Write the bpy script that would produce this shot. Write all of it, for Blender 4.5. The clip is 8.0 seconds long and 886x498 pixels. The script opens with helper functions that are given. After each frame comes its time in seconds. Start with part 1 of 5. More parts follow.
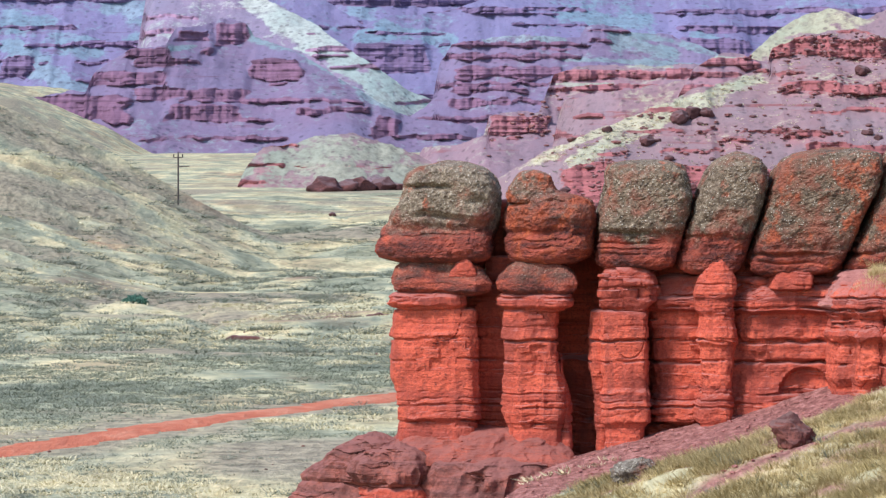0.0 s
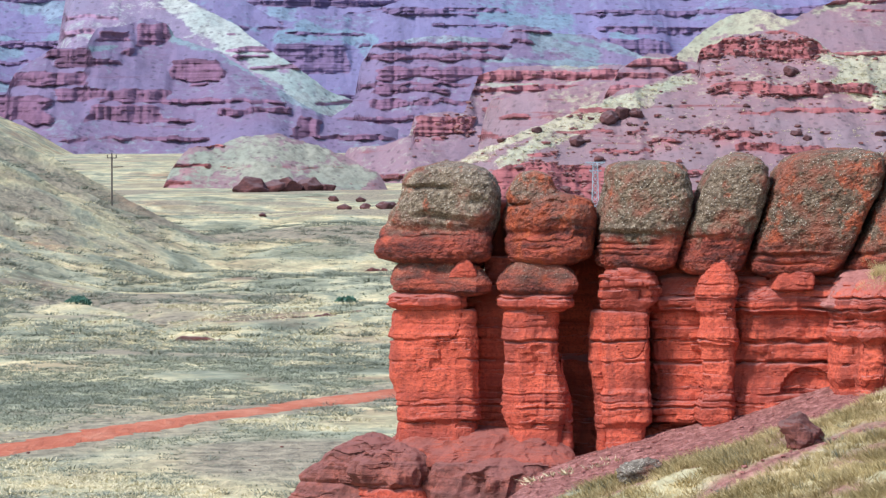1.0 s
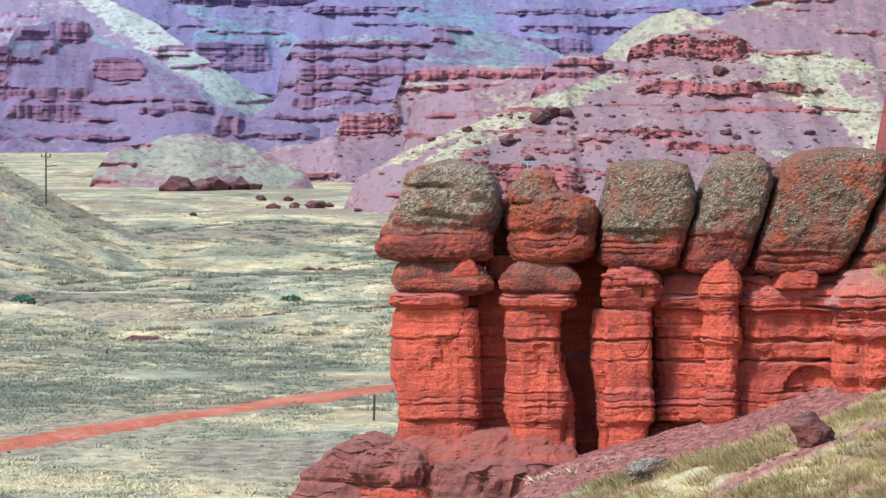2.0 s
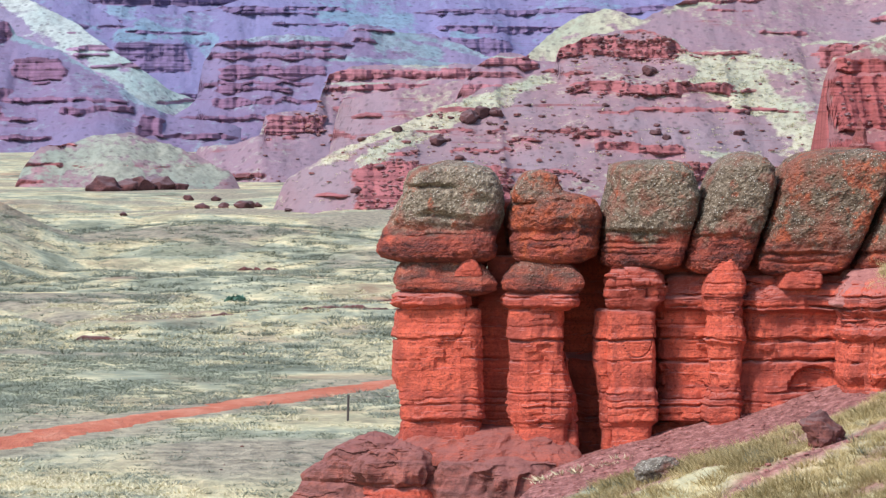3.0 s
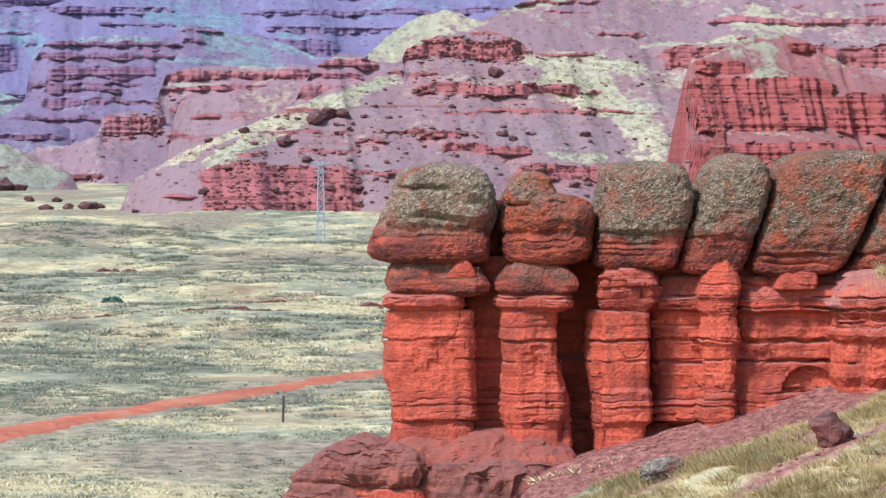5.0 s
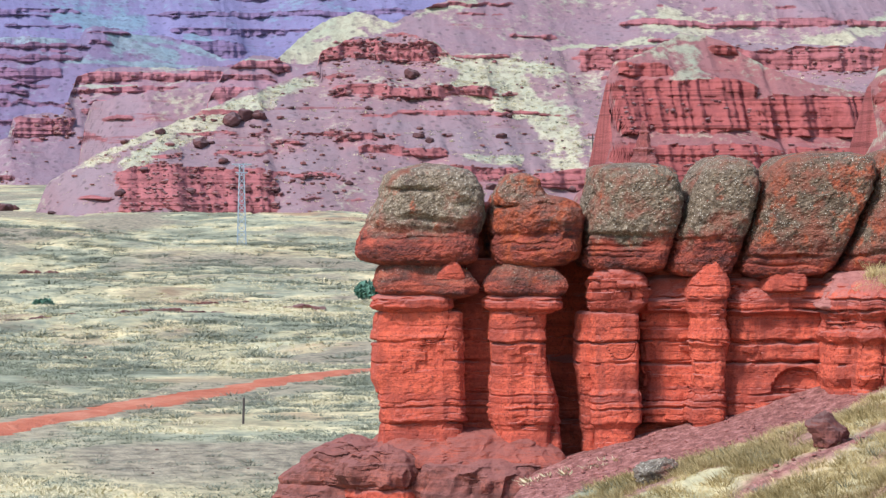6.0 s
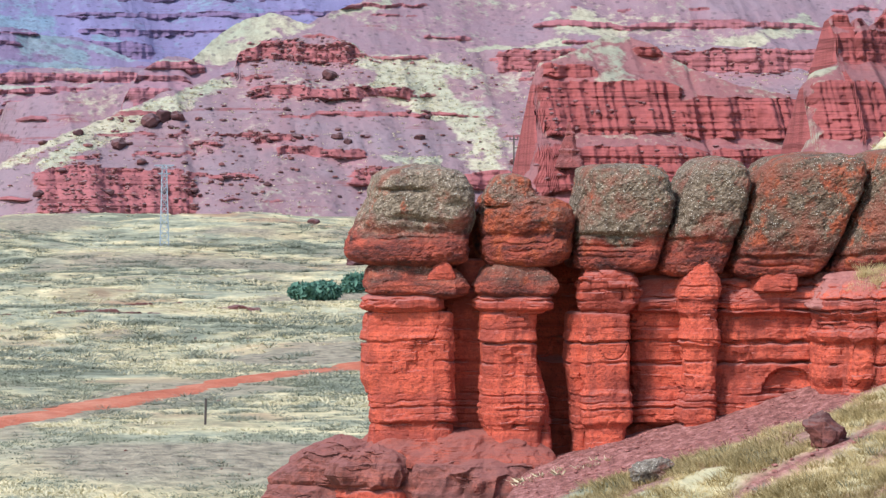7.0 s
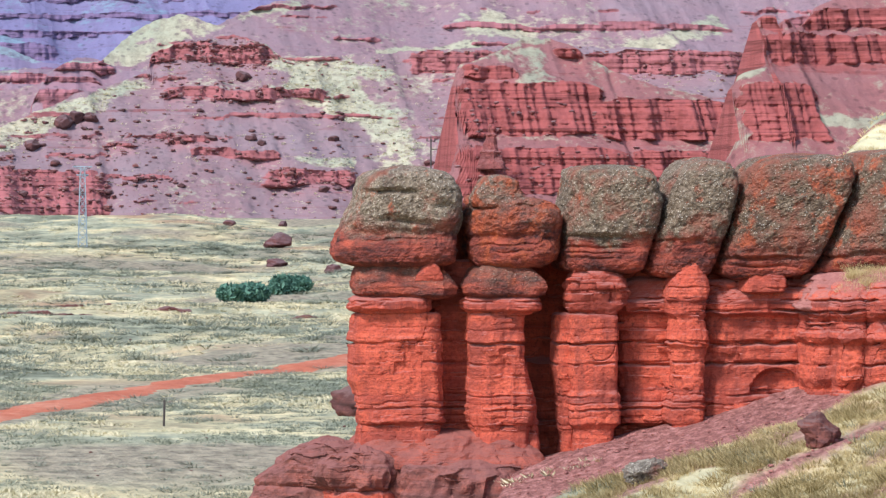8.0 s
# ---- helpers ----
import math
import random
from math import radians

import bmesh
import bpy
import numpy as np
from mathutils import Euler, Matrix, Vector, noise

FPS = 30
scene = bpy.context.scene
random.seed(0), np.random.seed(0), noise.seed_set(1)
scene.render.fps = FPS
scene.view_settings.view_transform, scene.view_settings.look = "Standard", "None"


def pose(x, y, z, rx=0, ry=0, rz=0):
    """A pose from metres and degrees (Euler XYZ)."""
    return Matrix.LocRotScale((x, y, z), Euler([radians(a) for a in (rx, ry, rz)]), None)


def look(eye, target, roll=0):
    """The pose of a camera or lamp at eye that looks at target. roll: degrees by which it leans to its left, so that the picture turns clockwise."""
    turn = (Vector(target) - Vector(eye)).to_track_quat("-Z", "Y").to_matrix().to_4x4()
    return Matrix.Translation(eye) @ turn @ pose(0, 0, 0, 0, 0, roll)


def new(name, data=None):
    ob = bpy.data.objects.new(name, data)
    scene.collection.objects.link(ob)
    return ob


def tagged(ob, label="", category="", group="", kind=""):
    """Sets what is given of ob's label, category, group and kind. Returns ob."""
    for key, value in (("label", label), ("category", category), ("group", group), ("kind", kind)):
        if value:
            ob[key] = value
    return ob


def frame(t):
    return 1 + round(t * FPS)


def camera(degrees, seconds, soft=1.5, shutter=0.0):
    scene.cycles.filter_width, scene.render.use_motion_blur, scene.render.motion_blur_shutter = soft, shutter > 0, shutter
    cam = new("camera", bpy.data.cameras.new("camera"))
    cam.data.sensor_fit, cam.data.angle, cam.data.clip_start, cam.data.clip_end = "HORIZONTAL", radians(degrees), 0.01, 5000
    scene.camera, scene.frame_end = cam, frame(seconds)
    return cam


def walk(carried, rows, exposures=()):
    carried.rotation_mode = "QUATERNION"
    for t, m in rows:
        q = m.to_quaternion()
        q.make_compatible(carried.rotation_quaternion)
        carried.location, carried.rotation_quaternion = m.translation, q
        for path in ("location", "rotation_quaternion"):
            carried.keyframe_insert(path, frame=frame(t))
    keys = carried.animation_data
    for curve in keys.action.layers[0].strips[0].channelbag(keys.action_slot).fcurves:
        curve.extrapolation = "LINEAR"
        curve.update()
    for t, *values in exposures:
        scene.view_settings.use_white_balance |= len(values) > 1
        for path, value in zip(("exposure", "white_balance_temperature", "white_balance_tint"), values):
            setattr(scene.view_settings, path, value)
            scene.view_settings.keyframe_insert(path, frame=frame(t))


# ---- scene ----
# camera: a drone with a long lens, sliding to its left past the rock
cam = camera(12.78, 8.0, soft=1.35)
EYE = 15.5
ROWS = [
    (0.0, 0.003, 0.000, 0.004, 0.000, -1.015, 0.045),
    (0.5, -1.604, 0.022, 0.007, -0.607, -1.024, 0.055),
    (1.0, -3.237, 0.035, 0.008, -1.195, -1.008, 0.050),
    (1.5, -4.887, 0.030, 0.008, -1.792, -1.013, 0.040),
    (3.0, -9.907, 0.110, 0.025, -3.586, -1.024, 0.045),
    (3.5, -11.592, 0.209, 0.032, -4.197, -1.013, 0.034),
    (4.0, -13.285, 0.302, 0.037, -4.820, -1.014, 0.029),
    (4.5, -14.971, 0.389, 0.038, -5.485, -1.014, 0.022),
    (6.0, -19.991, 0.753, 0.034, -7.566, -0.984, -0.016),
    (6.5, -21.675, 0.897, 0.008, -8.256, -0.966, -0.036),
    (7.0, -23.332, 1.007, -0.002, -8.931, -0.964, -0.048),
    (7.5, -25.028, 1.181, -0.011, -9.639, -0.951, -0.048),
    (8.0, -26.710, 1.504, -0.017, -10.363, -0.941, -0.052),
]
walk(cam, [(t, pose(x, y, EYE + z, 90 + pitch, roll, yaw)) for t, x, y, z, yaw, pitch, roll in ROWS])

# ---- world and sun: bright, thinly veiled sky ----
SUN_AZ, SUN_EL = radians(236), radians(50)   # clockwise from +y, height
world = bpy.data.worlds.new("sky")
scene.world = world
world.use_nodes = True
wn = world.node_tree
sky = wn.nodes.new("ShaderNodeTexSky")
sky.sky_type, sky.sun_disc = "NISHITA", False
sky.sun_elevation, sky.sun_rotation = SUN_EL, SUN_AZ
sky.dust_density = 1.0
wn.links.new(sky.outputs[0], wn.nodes["Background"].inputs[0])
wn.nodes["Background"].inputs[1].default_value = 0.16
sun_data = bpy.data.lights.new("sun", "SUN")
sun_data.energy, sun_data.angle, sun_data.color = 2.85, radians(9), (1.0, 0.97, 0.985)
sun = new("sun", sun_data)
sun_dir = Vector((math.sin(SUN_AZ) * math.cos(SUN_EL), math.cos(SUN_AZ) * math.cos(SUN_EL), math.sin(SUN_EL)))
sun.matrix_world = look(sun_dir * 300, (0, 0, 0))
scene.view_settings.exposure = 0.6


# ---- noise in numpy ----
def hash3(i, j, k, seed):
    n = (i.astype(np.int64) * 374761393 + j.astype(np.int64) * 668265263 + k.astype(np.int64) * 2147483647 + seed * 974634777) & 0x7FFFFFFF
    n = ((n ^ (n >> 13)) * 1274126177) & 0x7FFFFFFF
    n = ((n ^ (n >> 16)) * 1911520717) & 0x7FFFFFFF
    return ((n ^ (n >> 15)) & 0xFFFF) / 32767.5 - 1.0


def vnoise(x, y, z=0.0, seed=0):
    x, y, z = np.broadcast_arrays(np.asarray(x, float), np.asarray(y, float), np.asarray(z, float))
    i, j, k = np.floor(x), np.floor(y), np.floor(z)
    u, v, w = [f * f * f * (f * (f * 6 - 15) + 10) for f in (x - i, y - j, z - k)]
    c = lambda a, b, d: hash3(i + a, j + b, k + d, seed)
    lerp = lambda a, b, t: a + (b - a) * t
    lo = lerp(lerp(c(0, 0, 0), c(1, 0, 0), u), lerp(c(0, 1, 0), c(1, 1, 0), u), v)
    hi = lerp(lerp(c(0, 0, 1), c(1, 0, 1), u), lerp(c(0, 1, 1), c(1, 1, 1), u), v)
    return lerp(lo, hi, w)


def fbm(x, y, z=0.0, seed=0, octaves=4, gain=0.5):
    total, amp, f = 0.0, 1.0, 1.0
    for o in range(octaves):
        total = total + amp * vnoise(np.asarray(x) * f + 17.3 * o, np.asarray(y) * f - 9.1 * o, np.asarray(z) * f + 4.7 * o, seed + o)
        amp, f = amp * gain, f * 2.03
    return total


def smooth(a, b, x):
    t = np.clip((x - a) / (b - a), 0, 1)
    return t * t * (3 - 2 * t)


# ---- materials ----
def material(name):
    m = bpy.data.materials.new(name)
    m.use_nodes = True
    nt = m.node_tree
    return m, nt, nt.nodes["Principled BSDF"]


def node(nt, kind, **values):
    n = nt.nodes.new(kind)
    for key, value in values.items():
        n.inputs[key].default_value = value
    return n


def noise_tex(nt, coord, scale, detail=6.0, rough=0.6, stretch=None):
    vec = coord
    if stretch:
        mp = node(nt, "ShaderNodeMapping")
        mp.inputs["Scale"].default_value = stretch
        nt.links.new(coord, mp.inputs["Vector"])
        vec = mp.outputs[0]
    n = node(nt, "ShaderNodeTexNoise", Scale=scale, Detail=detail, Roughness=rough)
    nt.links.new(vec, n.inputs["Vector"])
    return n.outputs["Fac"]


def ramp(nt, fac, stops, interpolation="LINEAR"):
    r = nt.nodes.new("ShaderNodeValToRGB")
    r.color_ramp.interpolation = interpolation
    e = r.color_ramp.elements
    while len(e) < len(stops):
        e.new(0.5)
    for el, (p, c) in zip(e, stops):
        el.position = p
        el.color = (*c, 1) if isinstance(c, tuple) else (c, c, c, 1)
    nt.links.new(fac, r.inputs[0])
    return r.outputs[0]


def mix(nt, fac, a, b, blend="MIX"):
    n = nt.nodes.new("ShaderNodeMix")
    n.data_type, n.blend_type = "RGBA", blend
    for sock, v in ((n.inputs[0], fac), (n.inputs[6], a), (n.inputs[7], b)):
        if isinstance(v, (int, float)):
            sock.default_value = v
        elif isinstance(v, tuple):
            sock.default_value = (*v, 1)
        else:
            nt.links.new(v, sock)
    return n.outputs[2]


def maths(nt, op, a, b=0.0):
    n = nt.nodes.new("ShaderNodeMath")
    n.operation = op
    for sock, v in zip(n.inputs, (a, b)):
        if isinstance(v, (int, float)):
            sock.default_value = v
        else:
            nt.links.new(v, sock)
    return n.outputs[0]


def bumped(nt, bsdf, height, strength, distance):
    b = node(nt, "ShaderNodeBump", Strength=strength, Distance=distance)
    nt.links.new(height, b.inputs["Height"])
    nt.links.new(b.outputs[0], bsdf.inputs["Normal"])


def coords(nt):
    return nt.nodes.new("ShaderNodeTexCoord").outputs["Object"]


def split_xyz(nt, vec):
    s = nt.nodes.new("ShaderNodeSeparateXYZ")
    nt.links.new(vec, s.inputs[0])
    return s.outputs


def red_rock(name, size=1.0, light=(0.63, 0.135, 0.078), mid=(0.47, 0.085, 0.052), dark=(0.20, 0.042, 0.035), dust=(0.32, 0.145, 0.13)):
    m, nt, b = material(name)
    c = coords(nt)
    layers = noise_tex(nt, c, 1.0, 5, 0.65, (0.05 / size, 0.05 / size, 1.9 / size))
    fine = noise_tex(nt, c, 1.0, 4, 0.6, (0.5 / size, 0.5 / size, 9.0 / size))
    blotch = noise_tex(nt, c, 0.7 / size, 6, 0.65)
    grain = noise_tex(nt, c, 9.0 / size, 5, 0.7)
    col = ramp(nt, layers, [(0.28, dark), (0.40, mid), (0.52, light), (0.62, mid), (0.74, light)])
    col = mix(nt, ramp(nt, blotch, [(0.42, 0.0), (0.66, 0.75)]), col, mid)
    col = mix(nt, ramp(nt, fine, [(0.60, 0.0), (0.72, 0.45)]), col, dust)
    col = mix(nt, ramp(nt, grain, [(0.30, 0.85), (0.50, 0.0)]), col, dark)
    stain = noise_tex(nt, c, 1.0, 5, 0.65, (1.3 / size, 1.3 / size, 0.16 / size))
    col = mix(nt, ramp(nt, stain, [(0.56, 0.0), (0.72, 0.6)]), col, dark)
    weather = noise_tex(nt, c, 1.0, 6, 0.7, (0.42 / size, 0.42 / size, 0.3 / size))
    col = mix(nt, ramp(nt, weather, [(0.46, 0.0), (0.60, 0.8)]), col, tuple(0.4 * p + 0.6 * q for p, q in zip(mid, dark)))
    geo = nt.nodes.new("ShaderNodeNewGeometry")
    lie = maths(nt, "ADD", split_xyz(nt, geo.outputs["Normal"])[2], maths(nt, "MULTIPLY", maths(nt, "SUBTRACT", grain, 0.5), 0.5))
    col = mix(nt, ramp(nt, lie, [(0.50, 0.0), (0.90, 0.75)]), col, dust)
    nt.links.new(col, b.inputs["Base Color"])
    b.inputs["Roughness"].default_value = 0.92
    b.inputs["Specular IOR Level"].default_value = 0.2
    h = maths(nt, "ADD", maths(nt, "MULTIPLY", fine, 0.6), maths(nt, "MULTIPLY", grain, 0.6))
    bumped(nt, b, h, 0.7, 0.09 * size)
    return m


def cap_rock(name, grey_from, grey_to, lichen=0.5, tone=(1.0, 1.0, 1.0)):
    """Conglomerate: red at the foot, grey-olive and pebbly above, with rusty patches and orange lichen."""
    m, nt, b = material(name)
    c = coords(nt)
    z = split_xyz(nt, c)[2]
    wob = noise_tex(nt, c, 0.7, 5, 0.65)
    big = noise_tex(nt, c, 0.9, 7, 0.7)
    grain = noise_tex(nt, c, 5.0, 9, 0.85)
    v = node(nt, "ShaderNodeTexVoronoi", Scale=11.0)
    nt.links.new(c, v.inputs["Vector"])
    level = maths(nt, "ADD", z, maths(nt, "MULTIPLY", maths(nt, "SUBTRACT", wob, 0.5), 3.0))
    mr = node(nt, "ShaderNodeMapRange", **{"From Min": grey_from, "From Max": grey_to})
    nt.links.new(level, mr.inputs[0])
    grey = ramp(nt, grain, [(p, tuple(v * t for v, t in zip(rgb, tone))) for p, rgb in ((0.34, (0.065, 0.053, 0.046)), (0.49, (0.20, 0.17, 0.135)), (0.64, (0.44, 0.40, 0.33)))])
    pebble = ramp(nt, v.outputs["Distance"], [(0.16, 1.0), (0.30, 0.0)])
    pick = ramp(nt, v.outputs["Color"], [(0.52, 0.0), (0.56, 0.9)])
    grey = mix(nt, mix(nt, 1.0, pebble, pick, "MULTIPLY"), grey, (0.74, 0.69, 0.58))
    dark_pebble = ramp(nt, v.outputs["Color"], [(0.30, 0.8), (0.36, 0.0)])
    grey = mix(nt, mix(nt, 1.0, pebble, dark_pebble, "MULTIPLY"), grey, (0.10, 0.075, 0.065))
    rust = noise_tex(nt, c, 0.55, 6, 0.7)
    grey = mix(nt, ramp(nt, rust, [(0.52 - 0.06 * lichen, 0.0), (0.64 - 0.06 * lichen, 0.8)]), grey, (0.30, 0.10, 0.066))
    red = ramp(nt, noise_tex(nt, c, 1.0, 7, 0.75, (0.7, 0.7, 2.6)), [(0.38, (0.075, 0.032, 0.03)), (0.50, (0.24, 0.06, 0.044)), (0.64, (0.50, 0.112, 0.067))])
    col = mix(nt, mr.outputs[0], red, grey)
    spots = ramp(nt, big, [(0.64 - 0.12 * lichen, 0.0), (0.70 - 0.10 * lichen, 0.85)])
    col = mix(nt, spots, col, mix(nt, ramp(nt, grain, [(0.42, 0.0), (0.6, 1.0)]), (0.26, 0.065, 0.04), (0.56, 0.135, 0.055)))
    stain = noise_tex(nt, c, 0.9, 6, 0.75, (1.0, 1.0, 0.45))
    col = mix(nt, ramp(nt, stain, [(0.56, 0.0), (0.70, 0.6)]), col, (0.075, 0.052, 0.046))
    nt.links.new(col, b.inputs["Base Color"])
    b.inputs["Roughness"].default_value = 0.93
    b.inputs["Specular IOR Level"].default_value = 0.2
    h = maths(nt, "SUBTRACT", maths(nt, "MULTIPLY", grain, 0.8), maths(nt, "MULTIPLY", v.outputs["Distance"], 0.5))
    bumped(nt, b, h, 1.0, 0.13)
    return m


def soil(name, a, b2, c2, scale=1.0, flat=(1, 1, 1), patch=None, bare=None):
    """Earth, grass cover or scree: three tones at two scales, with an optional patch colour."""
    m, nt, b = material(name)
    c = coords(nt)
    n1 = noise_tex(nt, c, 0.35 * scale, 7, 0.68, flat)
    n2 = noise_tex(nt, c, 2.6 * scale, 5, 0.7, flat)
    col = ramp(nt, n1, [(0.36, a), (0.50, b2), (0.62, c2)])
    col = mix(nt, 0.45, col, ramp(nt, n2, [(0.32, a), (0.52, b2), (0.68, c2)]))
    if patch:
        n3 = noise_tex(nt, c, 0.09 * scale, 5, 0.6, flat)
        col = mix(nt, ramp(nt, n3, [(0.56, 0.0), (0.66, 0.8)]), col, patch)
        broad = noise_tex(nt, c, 0.15 * scale, 5, 0.65, flat)
        col = mix(nt, 0.85, col, ramp(nt, broad, [(0.38, (0.40, 0.45, 0.40)), (0.46, (0.74, 0.82, 0.78)), (0.54, (1.32, 1.22, 0.98)), (0.62, (0.84, 0.72, 0.58))]), "MULTIPLY")
    if bare:
        thin = nt.nodes.new("ShaderNodeAttribute")
        thin.attribute_name = "thin"
        col = mix(nt, thin.outputs["Fac"], col, ramp(nt, n2, [(0.35, (0.15, 0.13, 0.095)), (0.6, (0.37, 0.32, 0.225))]))
        worn = nt.nodes.new("ShaderNodeAttribute")
        worn.attribute_name = "bare"
        n4 = noise_tex(nt, c, 3.0, 6, 0.75)
        stones = ramp(nt, n4, [(0.34, tuple(v * 0.45 for v in bare)), (0.50, bare), (0.66, tuple(v * 1.5 + 0.05 for v in bare))])
        col = mix(nt, worn.outputs["Fac"], col, stones)
    nt.links.new(col, b.inputs["Base Color"])
    b.inputs["Roughness"].default_value = 0.95
    b.inputs["Specular IOR Level"].default_value = 0.15
    bumped(nt, b, n2, 0.8, 0.25 / scale)
    return m


def hill_mat(name, cliff, slope, grass, size, grass_amount=0.5, strata=0.14):
    """A badlands hill: banded cliff rock where it is steep, bare scree on slopes, grass in patches on the gentle parts."""
    m, nt, b = material(name)
    c = coords(nt)
    geo = nt.nodes.new("ShaderNodeNewGeometry")
    sheer = ramp(nt, split_xyz(nt, geo.outputs["True Normal"])[2], [(0.12, 1.0), (0.32, 0.0)])
    steep = nt.nodes.new("ShaderNodeAttribute")
    steep.attribute_name = "cliff"
    layers = noise_tex(nt, c, 1.0, 6, 0.75, (0.004 / size, 0.004 / size, 1.5 * strata))
    streak = noise_tex(nt, c, 1.0, 4, 0.6, (0.22 / size, 0.22 / size, 0.02 / size))
    blotch = noise_tex(nt, c, 0.035 / size, 7, 0.66)
    grain = noise_tex(nt, c, 0.35 / size, 6, 0.72)
    dark, light = tuple(v * 0.55 for v in cliff), tuple(min(1, v * 1.25) for v in cliff)
    rock = ramp(nt, layers, [(0.30, dark), (0.42, cliff), (0.52, light), (0.58, dark), (0.66, cliff), (0.76, light)])
    rock = mix(nt, ramp(nt, streak, [(0.38, 0.45), (0.52, 0.0)]), rock, dark)
    earth = mix(nt, ramp(nt, blotch, [(0.35, 0.0), (0.68, 1.0)]), slope, tuple(0.55 * p + 0.40 * q for p, q in zip(slope, cliff)))
    earth = mix(nt, ramp(nt, grain, [(0.32, 0.6), (0.46, 0.0)]), earth, tuple(v * 0.6 for v in slope))
    rills = noise_tex(nt, c, 1.0, 5, 0.65, (0.14 / size, 0.03 / size, 0.03 / size))
    earth = mix(nt, ramp(nt, rills, [(0.34, 0.4), (0.46, 0.0)]), earth, tuple(v * 0.6 for v in slope))
    thin = noise_tex(nt, c, 1.0, 6, 0.75, (0.012 / size, 0.012 / size, 0.33 / size))
    broken = noise_tex(nt, c, 0.05 / size, 5, 0.7)
    lines = mix(nt, 1.0, ramp(nt, thin, [(0.56, 0.0), (0.61, 0.9)]), ramp(nt, broken, [(0.46, 0.0), (0.56, 1.0)]), "MULTIPLY")
    earth = mix(nt, lines, earth, tuple(0.75 * v for v in cliff))
    fresh = nt.nodes.new("ShaderNodeAttribute")
    fresh.attribute_name = "fresh"
    fall = maths(nt, "MULTIPLY", fresh.outputs["Fac"], ramp(nt, broken, [(0.40, 0.0), (0.60, 1.0)]))
    earth = mix(nt, fall, earth, tuple(0.35 * p + 0.95 * q for p, q in zip(slope, cliff)))
    turf = nt.nodes.new("ShaderNodeAttribute")
    turf.attribute_name = "turf"
    patch = maths(nt, "ADD", blotch, maths(nt, "MULTIPLY", maths(nt, "SUBTRACT", grain, 0.5), 0.95))
    patch = maths(nt, "ADD", patch, maths(nt, "MULTIPLY", turf.outputs["Fac"], 0.34))
    k = 0.72 - 0.34 * grass_amount
    green = mix(nt, ramp(nt, noise_tex(nt, c, 0.02 / size, 4, 0.6), [(0.40, 0.0), (0.60, 1.0)]), tuple(v * f for v, f in zip(grass, (0.72, 0.84, 0.86))), grass)
    green = mix(nt, ramp(nt, grain, [(0.38, 0.75), (0.58, 0.0)]), green, tuple(v * 0.5 for v in grass))
    earth = mix(nt, ramp(nt, patch, [(k - 0.04, 0.0), (k + 0.17, 0.9)]), earth, green)
    v = node(nt, "ShaderNodeTexVoronoi", Scale=0.42 / size)
    nt.links.new(c, v.inputs["Vector"])
    dots = mix(nt, 1.0, ramp(nt, v.outputs["Distance"], [(0.22, 1.0), (0.34, 0.0)]), ramp(nt, v.outputs["Color"], [(0.50, 0.0), (0.58, 0.5)]), "MULTIPLY")
    earth = mix(nt, dots, earth, tuple(0.35 * v for v in slope))
    col = mix(nt, ramp(nt, maths(nt, "ADD", maths(nt, "MAXIMUM", steep.outputs["Fac"], maths(nt, "MULTIPLY", sheer, 0.8)), maths(nt, "MULTIPLY", maths(nt, "SUBTRACT", grain, 0.5), 0.8)), [(0.30, 0.0), (0.48, 1.0)]), earth, rock)
    nt.links.new(col, b.inputs["Base Color"])
    b.inputs["Roughness"].default_value = 0.95
    b.inputs["Specular IOR Level"].default_value = 0.1
    h = maths(nt, "ADD", maths(nt, "MULTIPLY", layers, 0.9), maths(nt, "MULTIPLY", grain, 0.8))
    bumped(nt, b, h, 0.6, 1.3 * size)
    return m


def plain_mat(name, colour, rough=0.8, metal=0.0):
    m, nt, b = material(name)
    n = noise_tex(nt, coords(nt), 6.0, 4, 0.6)
    nt.links.new(mix(nt, ramp(nt, n, [(0.3, 0.4), (0.6, 0.0)]), colour, tuple(v * 0.5 for v in colour)), b.inputs["Base Color"])
    b.inputs["Roughness"].default_value, b.inputs["Metallic"].default_value = rough, metal
    return m


def leafy(name, low, high):
    m, nt, b = material(name)
    geo = nt.nodes.new("ShaderNodeNewGeometry")
    col = ramp(nt, geo.outputs["Random Per Island"], [(0.0, low), (1.0, high)])
    n = noise_tex(nt, coords(nt), 5.0, 4, 0.7)
    nt.links.new(mix(nt, ramp(nt, n, [(0.3, 0.35), (0.6, 0.0)]), col, low), b.inputs["Base Color"])
    b.inputs["Roughness"].default_value = 0.9
    b.inputs["Specular IOR Level"].default_value = 0.1
    return m


RED = red_rock("red_sandstone", 1.0, (0.63, 0.128, 0.072), (0.45, 0.082, 0.05), (0.10, 0.032, 0.03), (0.36, 0.15, 0.13))
CAP1 = cap_rock("capstone_grey", 13.2, 14.3, 0.4, (1.12, 1.02, 0.92))
CAP2 = cap_rock("capstone_lichen", 13.3, 16.0, 1.3, (1.0, 0.93, 0.86))
CAP3 = cap_rock("capstone_pebbly", 13.1, 13.6, 0.5, (0.96, 0.85, 0.75))
CAP4 = cap_rock("capstone_brown", 12.4, 13.6, 0.85, (0.82, 0.69, 0.60))
COLLAR = cap_rock("collar_rock", 11.3, 13.4, 0.5, (0.85, 0.70, 0.62))
